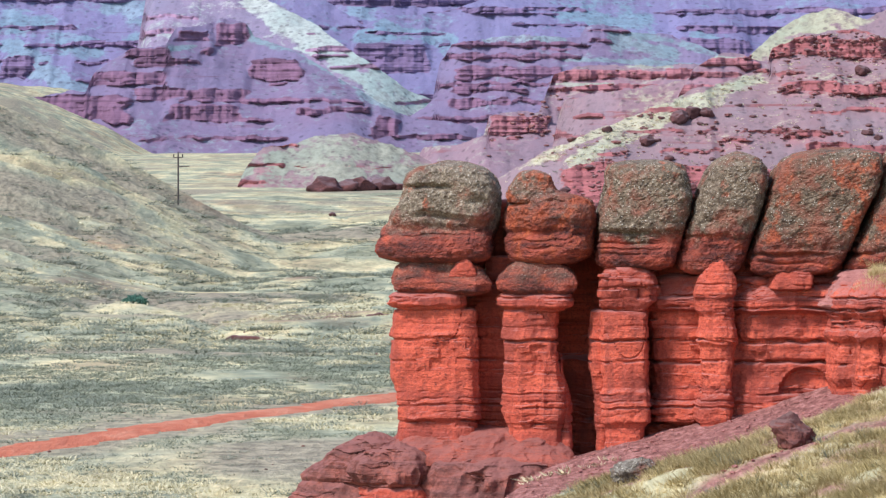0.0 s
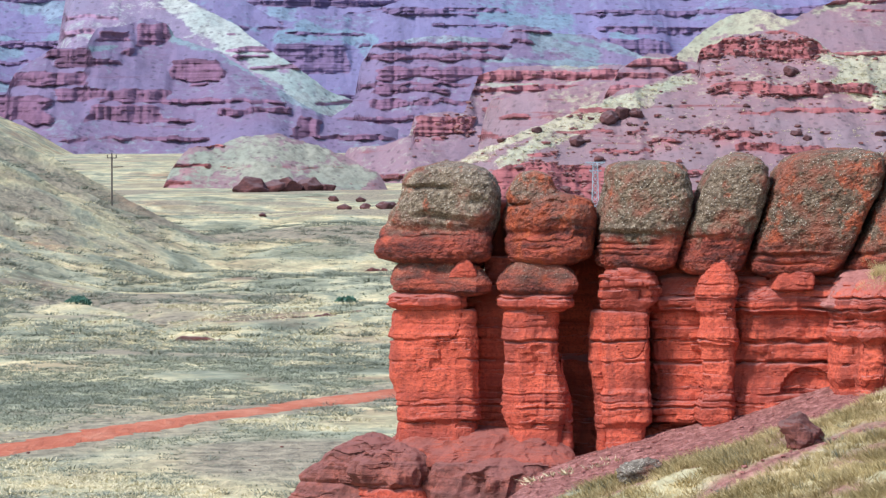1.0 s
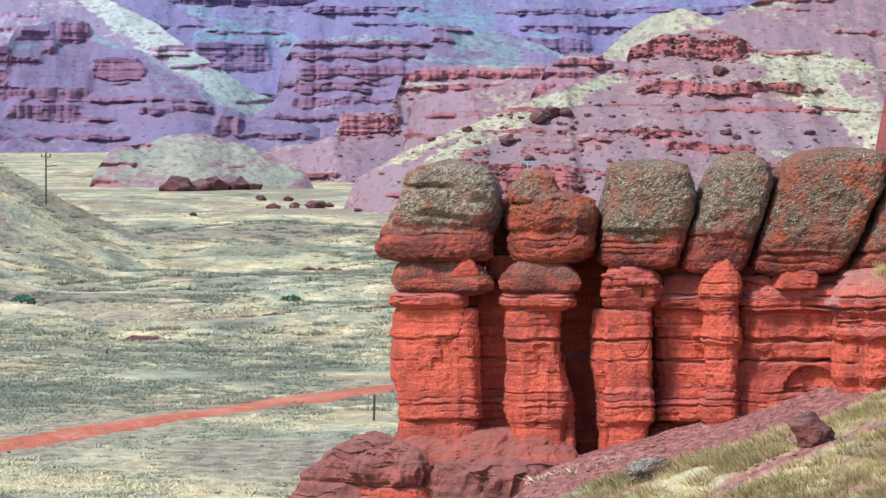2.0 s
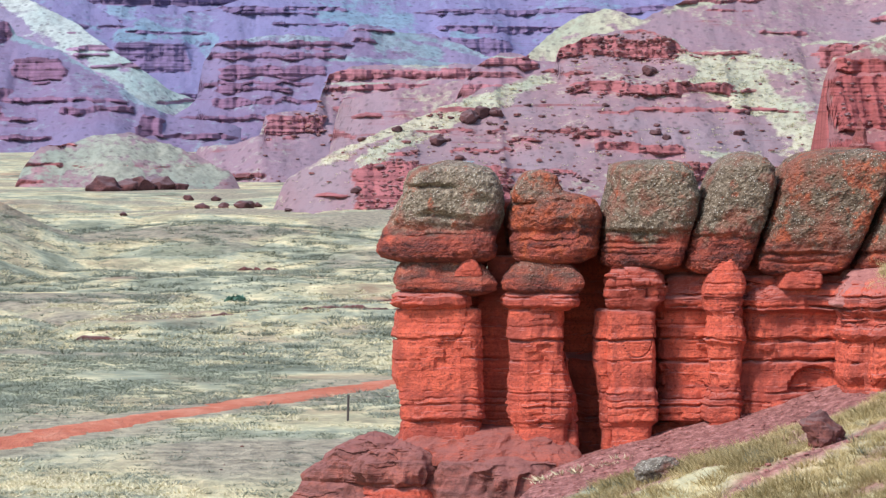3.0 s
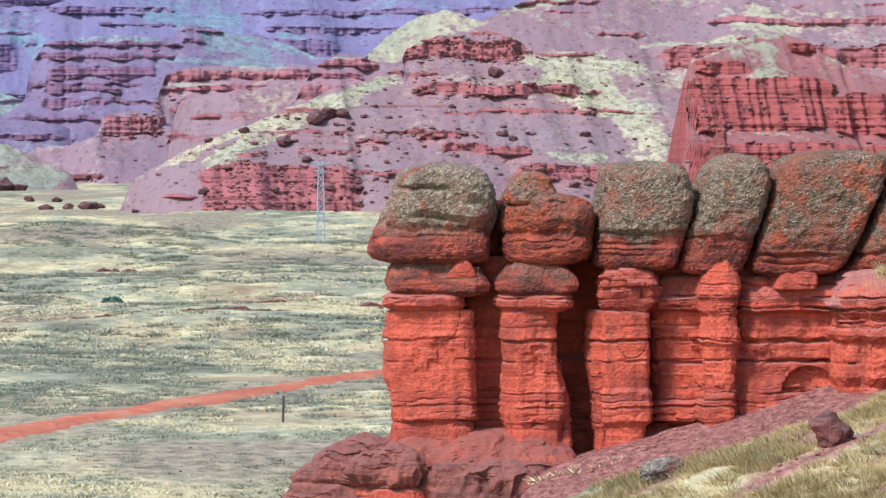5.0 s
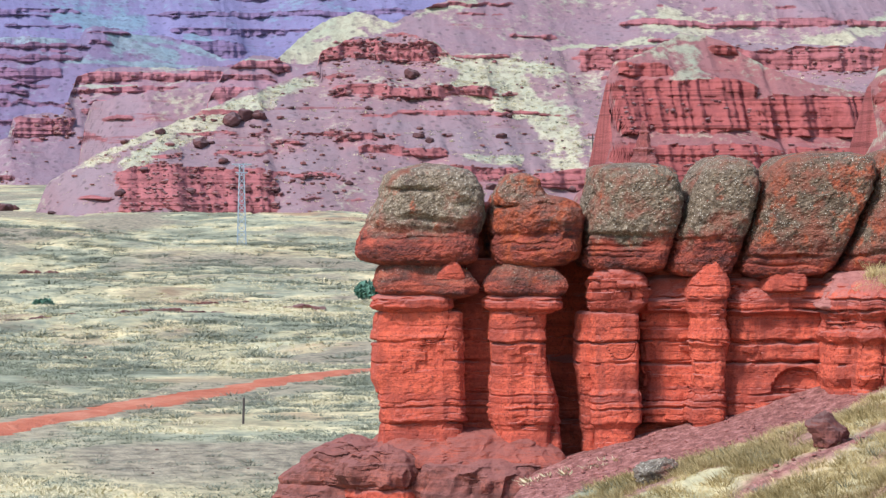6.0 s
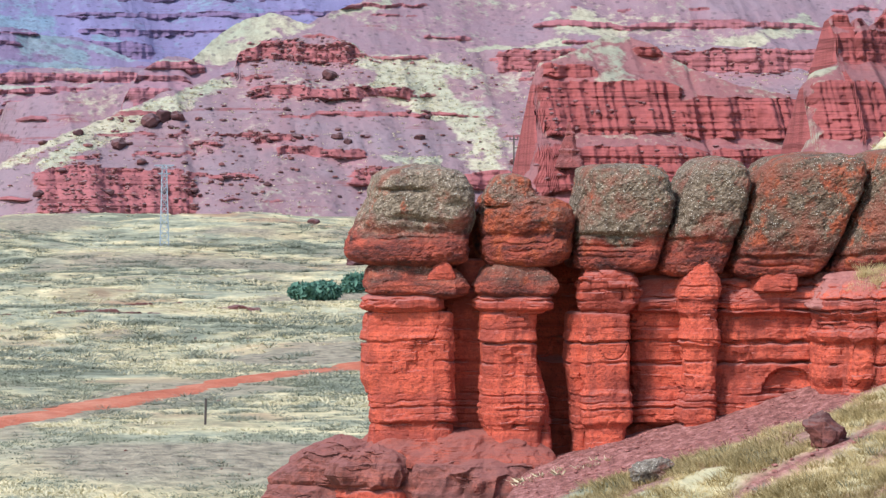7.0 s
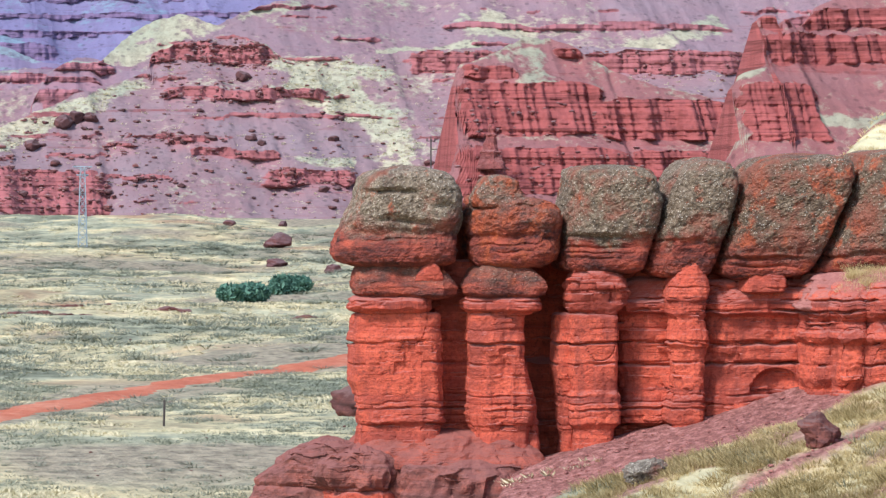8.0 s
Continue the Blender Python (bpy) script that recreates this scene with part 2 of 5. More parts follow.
BASE = red_rock("ledge_rock", 1.0, (0.33, 0.105, 0.078), (0.19, 0.07, 0.058), (0.06, 0.034, 0.032), (0.24, 0.10, 0.088))
TALUS = red_rock("red_talus", 0.6, (0.42, 0.10, 0.064), (0.27, 0.07, 0.05), (0.09, 0.036, 0.033), (0.25, 0.095, 0.08))
GRAVEL = soil("red_gravel", (0.22, 0.085, 0.078), (0.36, 0.15, 0.13), (0.46, 0.22, 0.19), 2.0)
PLAIN = soil("steppe_ground", (0.205, 0.215, 0.165), (0.40, 0.385, 0.28), (0.72, 0.645, 0.45), 0.35, (1, 0.5, 1), (0.30, 0.19, 0.14), (0.245, 0.105, 0.092))
ROAD = soil("red_dirt_road", (0.34, 0.09, 0.05), (0.47, 0.145, 0.083), (0.56, 0.25, 0.16), 0.5, (1, 0.4, 1))
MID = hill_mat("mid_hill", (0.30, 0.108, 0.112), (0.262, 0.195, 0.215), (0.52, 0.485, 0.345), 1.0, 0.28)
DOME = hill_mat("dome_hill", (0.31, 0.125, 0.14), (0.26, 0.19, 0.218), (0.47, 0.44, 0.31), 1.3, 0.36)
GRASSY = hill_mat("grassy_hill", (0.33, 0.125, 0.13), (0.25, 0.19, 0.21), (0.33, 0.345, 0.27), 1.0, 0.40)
NEARCLIFF = hill_mat("near_cliff", (0.28, 0.08, 0.076), (0.27, 0.13, 0.132), (0.40, 0.375, 0.27), 0.6, 0.30, 0.3)
# bluer base colours than the nearer hills, towards the far hills' haze tint
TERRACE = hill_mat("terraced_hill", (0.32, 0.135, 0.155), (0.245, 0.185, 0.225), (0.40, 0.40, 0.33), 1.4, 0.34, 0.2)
# distance haze is put into these base colours as a lilac-blue tint
FAR_HAZED = hill_mat("far_hill_hazed", (0.19, 0.105, 0.165), (0.195, 0.165, 0.265), (0.255, 0.315, 0.35), 2.8, 0.34, 0.1)
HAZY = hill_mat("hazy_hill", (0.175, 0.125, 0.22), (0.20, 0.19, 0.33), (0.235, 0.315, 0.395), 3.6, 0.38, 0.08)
PALE_HAZED = hill_mat("pale_spur_hazed", (0.30, 0.19, 0.28), (0.22, 0.195, 0.28), (0.46, 0.50, 0.46), 3.2, 0.42, 0.08)


# ---- building helpers ----
def mesh_from(name, verts, faces, mat, flat=False):
    me = bpy.data.meshes.new(name)
    me.from_pydata(verts, [], faces)
    me.materials.append(mat)
    if not flat:
        me.polygons.foreach_set("use_smooth", [True] * len(me.polygons))
    me.update()
    return new(name, me)


def thing(name, label, category, **tags):
    return tagged(new(name), label, category, **tags)


def grid_faces(nu, nv, wrap=False):
    u = np.arange(nu if wrap else nu - 1)
    v = np.arange(nv - 1)
    U, V = np.meshgrid(u, v, indexing="ij")
    W = (U + 1) % nu
    return np.stack([U * nv + V, W * nv + V, W * nv + V + 1, U * nv + V + 1], -1).reshape(-1, 4).tolist()


def sheet(name, X, Y, Z, mat):
    """A surface on a grid of points."""
    nu, nv = X.shape
    f = grid_faces(nu, nv)
    return mesh_from(name, np.stack([X, Y, Z], -1).reshape(-1, 3).tolist(), f, mat)


AX = np.array((math.cos(radians(-20)), math.sin(radians(-20))))   # along the rock wall
NX = np.array((-AX[1], AX[0]))                                      # away from the camera


def along(x, y):
    """s along the wall, n behind its face."""
    return x * AX[0] + (y - 155) * AX[1], x * NX[0] + (y - 155) * NX[1]


def spot(s, n):
    """The place in the plan of s along the wall and n behind its face."""
    return s * AX[0] + n * NX[0], 155 + s * AX[1] + n * NX[1]


HARD_BEDS = ((5.98, 0.10, 0.20), (6.30, 0.03, 0.03), (6.62, 0.06, 0.07), (6.86, 0.03, 0.03), (7.16, 0.04, 0.045), (8.42, 0.03, 0.12),
             (9.24, 0.05, 0.18), (9.78, 0.01, 0.03), (10.48, 0.04, 0.14), (10.9, 0.05, 0.12), (11.35, 0.02, 0.04))   # foot of the bed, how far it stands out, how deep the seam below it is


def layer_table():
    """The bedding of the red rock: a few hard beds with a dark seam under each, and thin laminae between."""
    rnd = random.Random(11)
    z = np.arange(0, 22, 0.01)
    out, bed = np.zeros(z.size), np.zeros(z.size)
    low, k = 0.0, 0
    while low < 22:
        thick = rnd.choice((0.08, 0.12, 0.18, 0.3, 0.45)) * rnd.uniform(0.8, 1.2)
        inside = (z >= low) & (z < low + thick)
        out[inside] = rnd.uniform(-0.012, 0.012) - 0.012 * np.exp(-((z[inside] - low) / 0.025) ** 2)
        bed[inside] = k
        low, k = low + thick, k + 1
    for foot, proud, deep in HARD_BEDS:
        up = z - foot
        out += np.where(up > 0, proud * np.exp(-up / 0.16), 0.0) - deep * np.exp(-((up + 0.045) / 0.05) ** 2)
    return z, out, bed


BED_Z, BED_OUT, BED_ID = layer_table()


def beds(z):
    return np.interp(z, BED_Z, BED_OUT), BED_ID[np.clip((z * 100).astype(int), 0, BED_ID.size - 1)]


def loft(name, knots, mat, parent, power=3.4, form=0.1, bedding=1.0, seed=0, res=0.05, blocky=0.06, cap=False, slant=0.36, grooves=(), dents=(), label=""):
    """A body of rock from stacked outlines: knots of (z, middle s, middle n, half width, half depth)."""
    k = np.array(knots, float)
    z0, z1 = k[0, 0], k[-1, 0]
    height = z1 - z0
    per = 4 * max((k[:, 3] + k[:, 4]).max(), 0.2)
    nu, nv = int(np.clip(per / res / 1.25, 32, 560)), int(np.clip(height / res * 1.7, 14, 330))
    z = np.linspace(z0, z1, nv)
    par = [np.interp(z, k[:, 0], k[:, i]) for i in range(1, 5)]
    turn = np.linspace(0, 2 * np.pi, nu, endpoint=False)
    ang = turn + 0.25 * np.sin(4 * turn) * min(1, power / 8)
    ca, sa = np.cos(ang), np.sin(ang)
    R = ((np.abs(ca) ** power + np.abs(sa) ** power) ** (-1 / power))[:, None]
    ZZ = np.broadcast_to(z[None], (nu, nv)).copy()
    end = np.minimum(ZZ - z0, z1 - ZZ)
    rim = min(0.22, height * 0.3)
    pinch = 1 - 0.07 * (1 - np.clip(end / rim, 0, 1)) ** 2.2
    N = par[1][None] + par[3][None] * R * sa[:, None] * pinch
    S = par[0][None] + par[2][None] * R * ca[:, None] * pinch - slant * (N - par[1][None])   # the joints run askew to the wall's face
    zw = ZZ + 0.07 * vnoise(S * 0.3, N * 0.3, 0, 9) + 0.025 * vnoise(S * 2.2, N * 2.2, 0, 10) - 0.012 * S
    d = form * fbm(S * 0.7, N * 0.7, ZZ * 0.6, seed, 5, 0.45)
    if cap:
        # broad planes worn smooth, with pits and the stubs of pebbles
        d = d + 0.04 * (1 - 2 * np.abs(fbm(S * 0.9, N * 0.9, ZZ * 1.3, seed + 4, 3, 0.5))) + 0.04 * fbm(S * 4.1, N * 4.1, ZZ * 4.6, seed + 5, 4, 0.75)
        pit = fbm(S * 2.0, N * 2.0, ZZ * 2.4, seed + 51, 3)
        d = d - 0.10 * np.clip(pit - 0.3, 0, 1)
        out, bed = beds(zw * 1.13 + 1.7)
        d = d + 0.9 * out * smooth(0.45, 0.1, (ZZ - z0) / height + 0.15 * fbm(S, N, 0, seed + 7, 3))
    else:
        out, bed = beds(zw)
        d = d + bedding * out * (0.12 + 1.1 * smooth(-0.3, 0.45, fbm(S * 0.75, N * 0.75, zw * 1.5, 31, 4, 0.6)))
        flute = 1 - 2 * np.abs(fbm(S * 1.1, N * 1.1, ZZ * 0.16, seed + 24, 3, 0.5))
        d = d + 0.55 * form * flute
        crack = np.abs(vnoise(S * 0.8, N * 0.8, ZZ * 0.16, seed + 21)) / (0.016 + 0.014 * vnoise(ZZ * 0.9, S, 0, seed + 23)).clip(0.004, 1)
        d = d - 0.10 * np.clip(1 - crack, 0, 1) * smooth(-0.1, 0.2, vnoise(S * 0.5, ZZ * 0.4, 0, seed + 25))
        girth = (S + N) * 1.5 + bed * 0.37
        cell = np.floor(girth)
        near = np.minimum(girth - cell, cell + 1 - girth)
        zone = smooth(0.05, 0.45, fbm(S * 0.5, N * 0.5, ZZ * 0.8, seed + 41, 2) + 0.35 * np.exp(-((ZZ - 6.6) / 0.6) ** 2))
        d = d + blocky * zone * (hash3(cell, bed, cell * 0, 5) - 0.8 * np.clip(1 - near / 0.04, 0, 1))
        d = d + 0.03 * (1 - 2 * np.abs(fbm(S * 1.9, N * 1.9, ZZ * 1.6, seed + 53, 3, 0.5))) * smooth(0.0, 0.5, vnoise(S * 0.7, N * 0.7, ZZ * 0.6, seed + 54)) + 0.018 * fbm(S * 4.2, N * 4.2, ZZ * 4.6, seed + 52, 4, 0.7)
    face = (sa[:, None] < 0.2)
    for s0, s1, gz, tall, deep, tilt in grooves:   # hollows and crevices along the face
        line = ZZ - gz - tilt * (S - 0.5 * (s0 + s1)) - 0.04 * fbm(S * 1.6, 0.5, 0, seed + 61, 3)
        d = d - deep * np.exp(-(line / tall) ** 2) * smooth(s0 - 0.3, s0 + 0.7, S) * smooth(s1 + 0.3, s1 - 0.7, S) * face
    S, N = S + d * ca[:, None], N + d * sa[:, None]
    for ds, dz, rs, rz, deep in dents:   # hollows in the face, flat below and arched above
        e = ((S - ds) / rs) ** 2 + ((ZZ - dz) / rz) ** 2
        N = N + deep * smooth(1.0, 0.7, e) * smooth(dz - 0.12, dz + 0.02, ZZ) * (sa[:, None] < -0.3)
    ZZ = ZZ + 0.04 * fbm(S * 1.5, N * 1.5, 0, seed + 13, 3) * np.clip(end / rim, 0.25, 1)
    X, Y = spot(S, N)
    verts = np.stack([X, Y, ZZ], -1).reshape(-1, 3).tolist()
    faces = grid_faces(nu, nv, True)
    for row, sign in ((nv - 1, 1), (0, -1)):   # lids, slightly domed
        ring = [i * nv + row for i in range(nu)]
        px, py, pz = X[:, row], Y[:, row], ZZ[:, row]
        mx, my, mz = px.mean(), py.mean(), pz.mean()
        for f in (0.86, 0.66, 0.4, 0.18):
            start = len(verts)
            qx, qy = mx + (px - mx) * f, my + (py - my) * f
            qz = mz + (pz - mz) * f + sign * 0.1 * (1 - f * f) + sign * 0.5 * form * fbm(qx * 1.2, qy * 1.2, 0, seed + 3, 4)
            verts.extend(np.stack([qx, qy, qz], -1).tolist())
            nxt = list(range(start, start + nu))
            for i in range(nu):
                j = (i + 1) % nu
                quad = (ring[i], ring[j], nxt[j], nxt[i])
                faces.append(quad if sign > 0 else quad[::-1])
            ring = nxt
        c = len(verts)
        verts.append((float(mx), float(my), float(mz + sign * 0.1)))
        for i in range(nu):
            tri = (ring[i], ring[(i + 1) % nu], c)
            faces.append(tri if sign > 0 else tri[::-1])
    ob = mesh_from(name, verts, faces, mat, True)
    if label:
        ob["label"] = label
    ob.parent = parent
    return ob


def boulder(name, place, size, mat, seed, label, category="boulder", parent=None, level=4):
    """An angular stone: a sphere cut by random planes, roughened."""
    bm = bmesh.new()
    bmesh.ops.create_icosphere(bm, subdivisions=level, radius=1.0)
    rnd = random.Random(seed)
    planes = []
    for _ in range(14):
        v = Vector((rnd.uniform(-1, 1), rnd.uniform(-1, 1), rnd.uniform(-1, 1))).normalized()
        planes.append((v, rnd.uniform(0.55, 0.86)))
    co = np.array([v.co[:] for v in bm.verts])
    for v, dist in planes:
        over = co @ np.array(v[:]) - dist
        co = co - np.clip(over, 0, None)[:, None] * np.array(v[:])
    d = 0.13 * fbm(co[:, 0] * 2.2 + seed, co[:, 1] * 2.2, co[:, 2] * 2.2, seed, 5, 0.6)
    d = d - 0.12 * np.clip(1 - np.abs(vnoise(co[:, 0] * 1.7, co[:, 1] * 1.7 + seed, co[:, 2] * 1.7, seed + 3)) / 0.09, 0, 1)
    co = co * (1 + d[:, None]) * np.array(size) * 0.5 / 0.78
    co = co @ np.array(Matrix.Rotation(rnd.uniform(-0.4, 0.4), 3, "Z"))
    co = co + np.array(place) + np.array((0, 0, size[2] * 0.36))
    for v, c in zip(bm.verts, co):
        v.co = c
    me = bpy.data.meshes.new(name)
    bm.to_mesh(me)
    bm.free()
    me.polygons.foreach_set("use_smooth", [True] * len(me.polygons))
    me.materials.append(mat)
    ob = new(name, me)
    if parent:
        ob.parent = parent
    return tagged(ob, label, category)


# ---- the ground ----
def plain_height(x, y):
    z = np.interp(y, [100, 235, 395, 527, 700, 765, 824, 961, 1139, 1436, 2000, 5000], [1.0, 1.3, -0.3, 0.5, 0.6, 2.6, 4.0, 6.0, 6.5, 12, 22, 60])
    z = z + 0.35 * fbm(x * 0.02, y * 0.012, 0, 40, 3) * smooth(150, 300, y)
    z = z + (1.1 * fbm(x * 0.028, y * 0.016, 0, 42, 4) - 0.9 * np.clip(1 - np.abs(fbm(x * 0.02, y * 0.017, 0, 43, 3)) / 0.10, 0, 1)) * smooth(270, 420, y) * smooth(1500, 1000, y)
    z = z + 1.2 * fbm(x * 0.012, y * 0.006, 0, 41, 2) * smooth(400, 700, y)
    return z


def hill_furrow(x, y):
    return np.clip(0.3 + 0.36 * vnoise(y * 0.030 + 0.006 * x, x * 0.006, 0, 52) + 0.34 * vnoise(y * 0.075 + 0.01 * x, x * 0.012, 0, 54) + 0.22 * vnoise(y * 0.2 + 0.03 * x, x * 0.04, 0, 55), 0, 1)


def left_hill(x, y):
    edge = -29 - np.clip(794 - y, 0, 500) * 0.035 - np.clip(y - 794, 0, 400) * 0.5
    edge = edge + 3 * fbm(y * 0.012, x * 0.01, 0, 51, 3)
    steep = np.interp(y, [380, 480, 600, 790, 900], [0.0, 0.14, 0.28, 0.50, 0.50])
    d = edge - x
    h = steep * np.clip(d, 0, None)
    h = 70 * np.tanh(h / 70)
    gully = 5.5 * (hill_furrow(x, y) - 0.28) * np.clip((h - 1) / 8, 0, 1)
    return h - gully + 0.5 * fbm(x * 0.1, y * 0.06, 0, 53, 3) * np.clip(h / 6, 0, 1)


def spur(x, y):
    """The spur that the rock stands on: it rises along the wall and falls towards the camera and past the rock's end."""
    s, n = along(x, y)
    f = 3.2 + 0.27 * np.clip(s, -30, 30) + 0.2 * np.clip(n, -40, 1) - 0.4 * np.clip(-3 - s, 0, 40)
    f = f - 0.35 * np.clip(n - 3, 0, 60) * (1 - smooth(10, 17, s))
    bench = smooth(2.0, 4.5, n) * smooth(9, 14, s) * np.clip(12.2 - 0.27 * s, 2, 12) + 0.11 * np.clip(n - 4, 0, 30) * smooth(10, 17, s)
    bench = bench - 0.4 * np.clip(n - 34, 0, 80) * smooth(9, 15, s)
    drop = 1.5 * smooth(4.4, 3.4, s) * smooth(0.5, -1.5, n)
    knoll = 0.5 * np.exp(-(((s - 13) / 7) ** 2 + ((n + 12) / 4) ** 2))
    return f + bench + knoll - drop + 0.16 * fbm(x * 0.35, y * 0.35, 0, 60, 5)


def ground_height(x, y):
    p = plain_height(x, y) + left_hill(x, y)
    k = (spur(x, y) - p) * 1.0
    k = np.where(y < 330, k, -9.0)
    return p + np.log1p(np.exp(np.clip(k * 2.5, -30, 30))) / 2.5 * (k < 12) + np.where(k >= 12, k, 0)


ROAD_LINE = np.array([(-75, 90), (-40, 165), (-23, 205), (-14.5, 234), (-3.4, 268), (12, 308), (28, 346), (62, 420), (110, 520)], float)


def road_gap(x, y):
    """How far a place lies from the middle of the track."""
    d = np.full(np.shape(x), 1e9)
    for (x0, y0), (x1, y1) in zip(ROAD_LINE, ROAD_LINE[1:]):
        t = np.clip(((x - x0) * (x1 - x0) + (y - y0) * (y1 - y0)) / ((x1 - x0) ** 2 + (y1 - y0) ** 2), 0, 1)
        d = np.minimum(d, np.hypot(x - x0 - t * (x1 - x0), y - y0 - t * (y1 - y0)))
    return d


def worn_cover(x, y):
    """Where the grass is thin and tan earth shows through."""
    slope_wear = 0.95 * smooth(1.5, 5, left_hill(x, y)) * smooth(0.24, 0.46, hill_furrow(x, y) + 0.12 * fbm(x * 0.2, y * 0.05, 0, 96, 3))
    verge = 0.85 * smooth(7.0, 3.0, road_gap(x, y) + 3.5 * fbm(x * 0.12, y * 0.06, 0, 99, 3))
    slope_wear = np.maximum(slope_wear, verge)
    return np.maximum(smooth(-0.15, -0.6, fbm(x * 0.035, y * 0.02, 0, 95, 4)), slope_wear) * smooth(170, 200, y)


def bare_earth(x, y):
    """Where the cover is worn down to red gravel: the apron under the wall, a gully, banks."""
    s, n = along(x, y)
    w = 1.6 * fbm(x * 0.35, y * 0.35, 0, 61, 4)
    edge = np.interp(s, [-6, 3, 6.9, 10.6, 12.4, 15.2, 17.6, 24], [-9, -7.6, -7.1, -6.6, -5.8, -4.0, -3.0, -1.5])
    apron = smooth(-0.5, 0.5, n - edge + 0.45 * w) * (n < 3) * smooth(-6, -2, s)
    gully = np.exp(-((n + 14 - 0.75 * (s - 14.3) + 0.8 * w) / (0.7 + 0.22 * np.clip(s - 13, 0, 8))) ** 2) * smooth(12, 15, s) * (n > -40)
    top = smooth(2.5, 4, n) * (n < 110) * (y < 330) * smooth(9, 12, s) * smooth(-0.45, 0.1, fbm(x * 0.12, y * 0.25, 0, 62, 4))
    return np.clip(apron + gully + top, 0, 1)


az = np.concatenate([np.linspace(-60, -9, 50), np.linspace(-8.9, 13, 400), np.linspace(13.4, 60, 50)])
rows_y = np.concatenate([np.linspace(-250, 95, 30), np.linspace(98, 180, 220), np.geomspace(180.6, 1500, 260), np.geomspace(1520, 4900, 60)])
AZ, YY = np.meshgrid(np.tan(np.radians(az)), rows_y, indexing="ij")
XX = -9 + (YY + 45 + np.clip(95 - YY, 0, 400) * 0.9) * AZ
ground = sheet("ground", XX, YY, ground_height(XX, YY), PLAIN)
SS, NN = along(XX, YY)
turfless = 0.8 * smooth(-0.35, 0.3, fbm(XX * 0.4, YY * 0.4, 0, 66, 4)) * smooth(168, 160, YY) * smooth(-1.5, -3, NN) * smooth(-48, -36, NN) * smooth(-4, 2, SS)
ground.data.attributes.new("bare", "FLOAT", "POINT").data.foreach_set("value", np.maximum(bare_earth(XX, YY), turfless).ravel())
ground.data.attributes.new("thin", "FLOAT", "POINT").data.foreach_set("value", worn_cover(XX, YY).ravel())
tagged(ground, "dry steppe plain with pale grass, sage and bare earth", "ground", kind="structure")

# dirt road
dist = np.concatenate([[0], np.cumsum(np.hypot(*np.diff(ROAD_LINE, axis=0).T))])
q = np.linspace(0, dist[-1], 420)
rx, ry = np.interp(q, dist, ROAD_LINE[:, 0]), np.interp(q, dist, ROAD_LINE[:, 1])
kernel = np.ones(31) / 31
rx, ry = [np.convolve(np.pad(v, 15, mode="edge"), kernel, "valid") for v in (rx, ry)]
tx, ty = np.gradient(rx), np.gradient(ry)
ln = np.hypot(tx, ty)
w = np.linspace(-1, 1, 13)
half = 2.1 + 0.5 * vnoise(q * 0.08, 1.5, 0, 70) + 0.7 * fbm(q * 0.35, 2.5, 0, 71, 4, 0.7)
RX = rx[:, None] + (ty / ln)[:, None] * w[None] * half[:, None]
RY = ry[:, None] - (tx / ln)[:, None] * w[None] * half[:, None]
RZ = ground_height(RX, RY) + 0.10 - 0.12 * np.abs(w[None]) ** 3 - 0.05 * np.exp(-((np.abs(w[None]) - 0.45) / 0.13) ** 2)
road = sheet("road", RX, RY, RZ, ROAD)
tagged(road, "red dirt track across the steppe", "road", kind="structure")

# ---- the rock wall with its four pillars ----
rock = thing("rock_wall", "red sandstone wall weathered into pillars under grey capstones", "rock formation")


def stack(name, half, rows, mat, **more):
    """A rock body from rows of (height, left end, right end, front), in metres along and behind the wall's face."""
    spare = 0.06 if more.get("cap") else 0.02
    if name == "pillar":   # rooted below the apron
        z, a, b, front = rows[0]
        rows = [(z - 1.0, a, b, front)] + rows
    return loft(name, [(z, (a + b) / 2, front + half, (b - a) / 2 + spare, half) for z, a, b, front in rows], mat, rock, **more)


stack("pillar", 1.0, [(5.13, -2.23, 0.85, 0.12), (5.91, -2.18, 0.9, 0.2), (6.1, -2.22, 1.06, 0.02), (6.58, -2.29, 1.02, 0.1), (7.24, -2.44, 1.01, 0.12), (7.64, -2.58, 0.99, 0.12), (8.36, -2.55, 0.99, 0.12), (9.18, -2.51, 0.99, 0.12), (9.29, -2.59, 0.98, 0.08), (9.8, -2.56, 0.94, 0.15), (10.4, -2.51, 0.94, 0.15)], RED, power=4.0, seed=1, grooves=((-2.4, -1.75, 7.2, 0.45, 0.2, 0.0),))
stack("collar", 1.15, [(10.38, -2.52, 0.5, 0.05), (10.56, -2.61, 0.57, -0.12), (10.85, -2.61, 0.57, -0.12), (11.03, -2.48, 0.59, 0.05)], RED, power=4.0, seed=2, form=0.1)
stack("collar", 1.25, [(10.96, -2.27, 1.17, 0.05), (11.15, -2.42, 1.55, -0.18), (11.41, -2.49, 1.58, -0.18), (11.7, -2.5, 1.38, -0.05), (12.05, -2.45, 1.06, 0.1), (12.27, -2.33, 0.74, 0.25)], COLLAR, power=3.6, seed=3, form=0.13)
stack("collar_knob", 0.35, [(11.66, 0.2, 1.38, -0.1), (11.93, 0.35, 1.26, -0.15), (12.24, 0.53, 1.07, -0.12), (12.46, 0.65, 0.91, -0.05)], RED, power=3.0, seed=6, form=0.06)
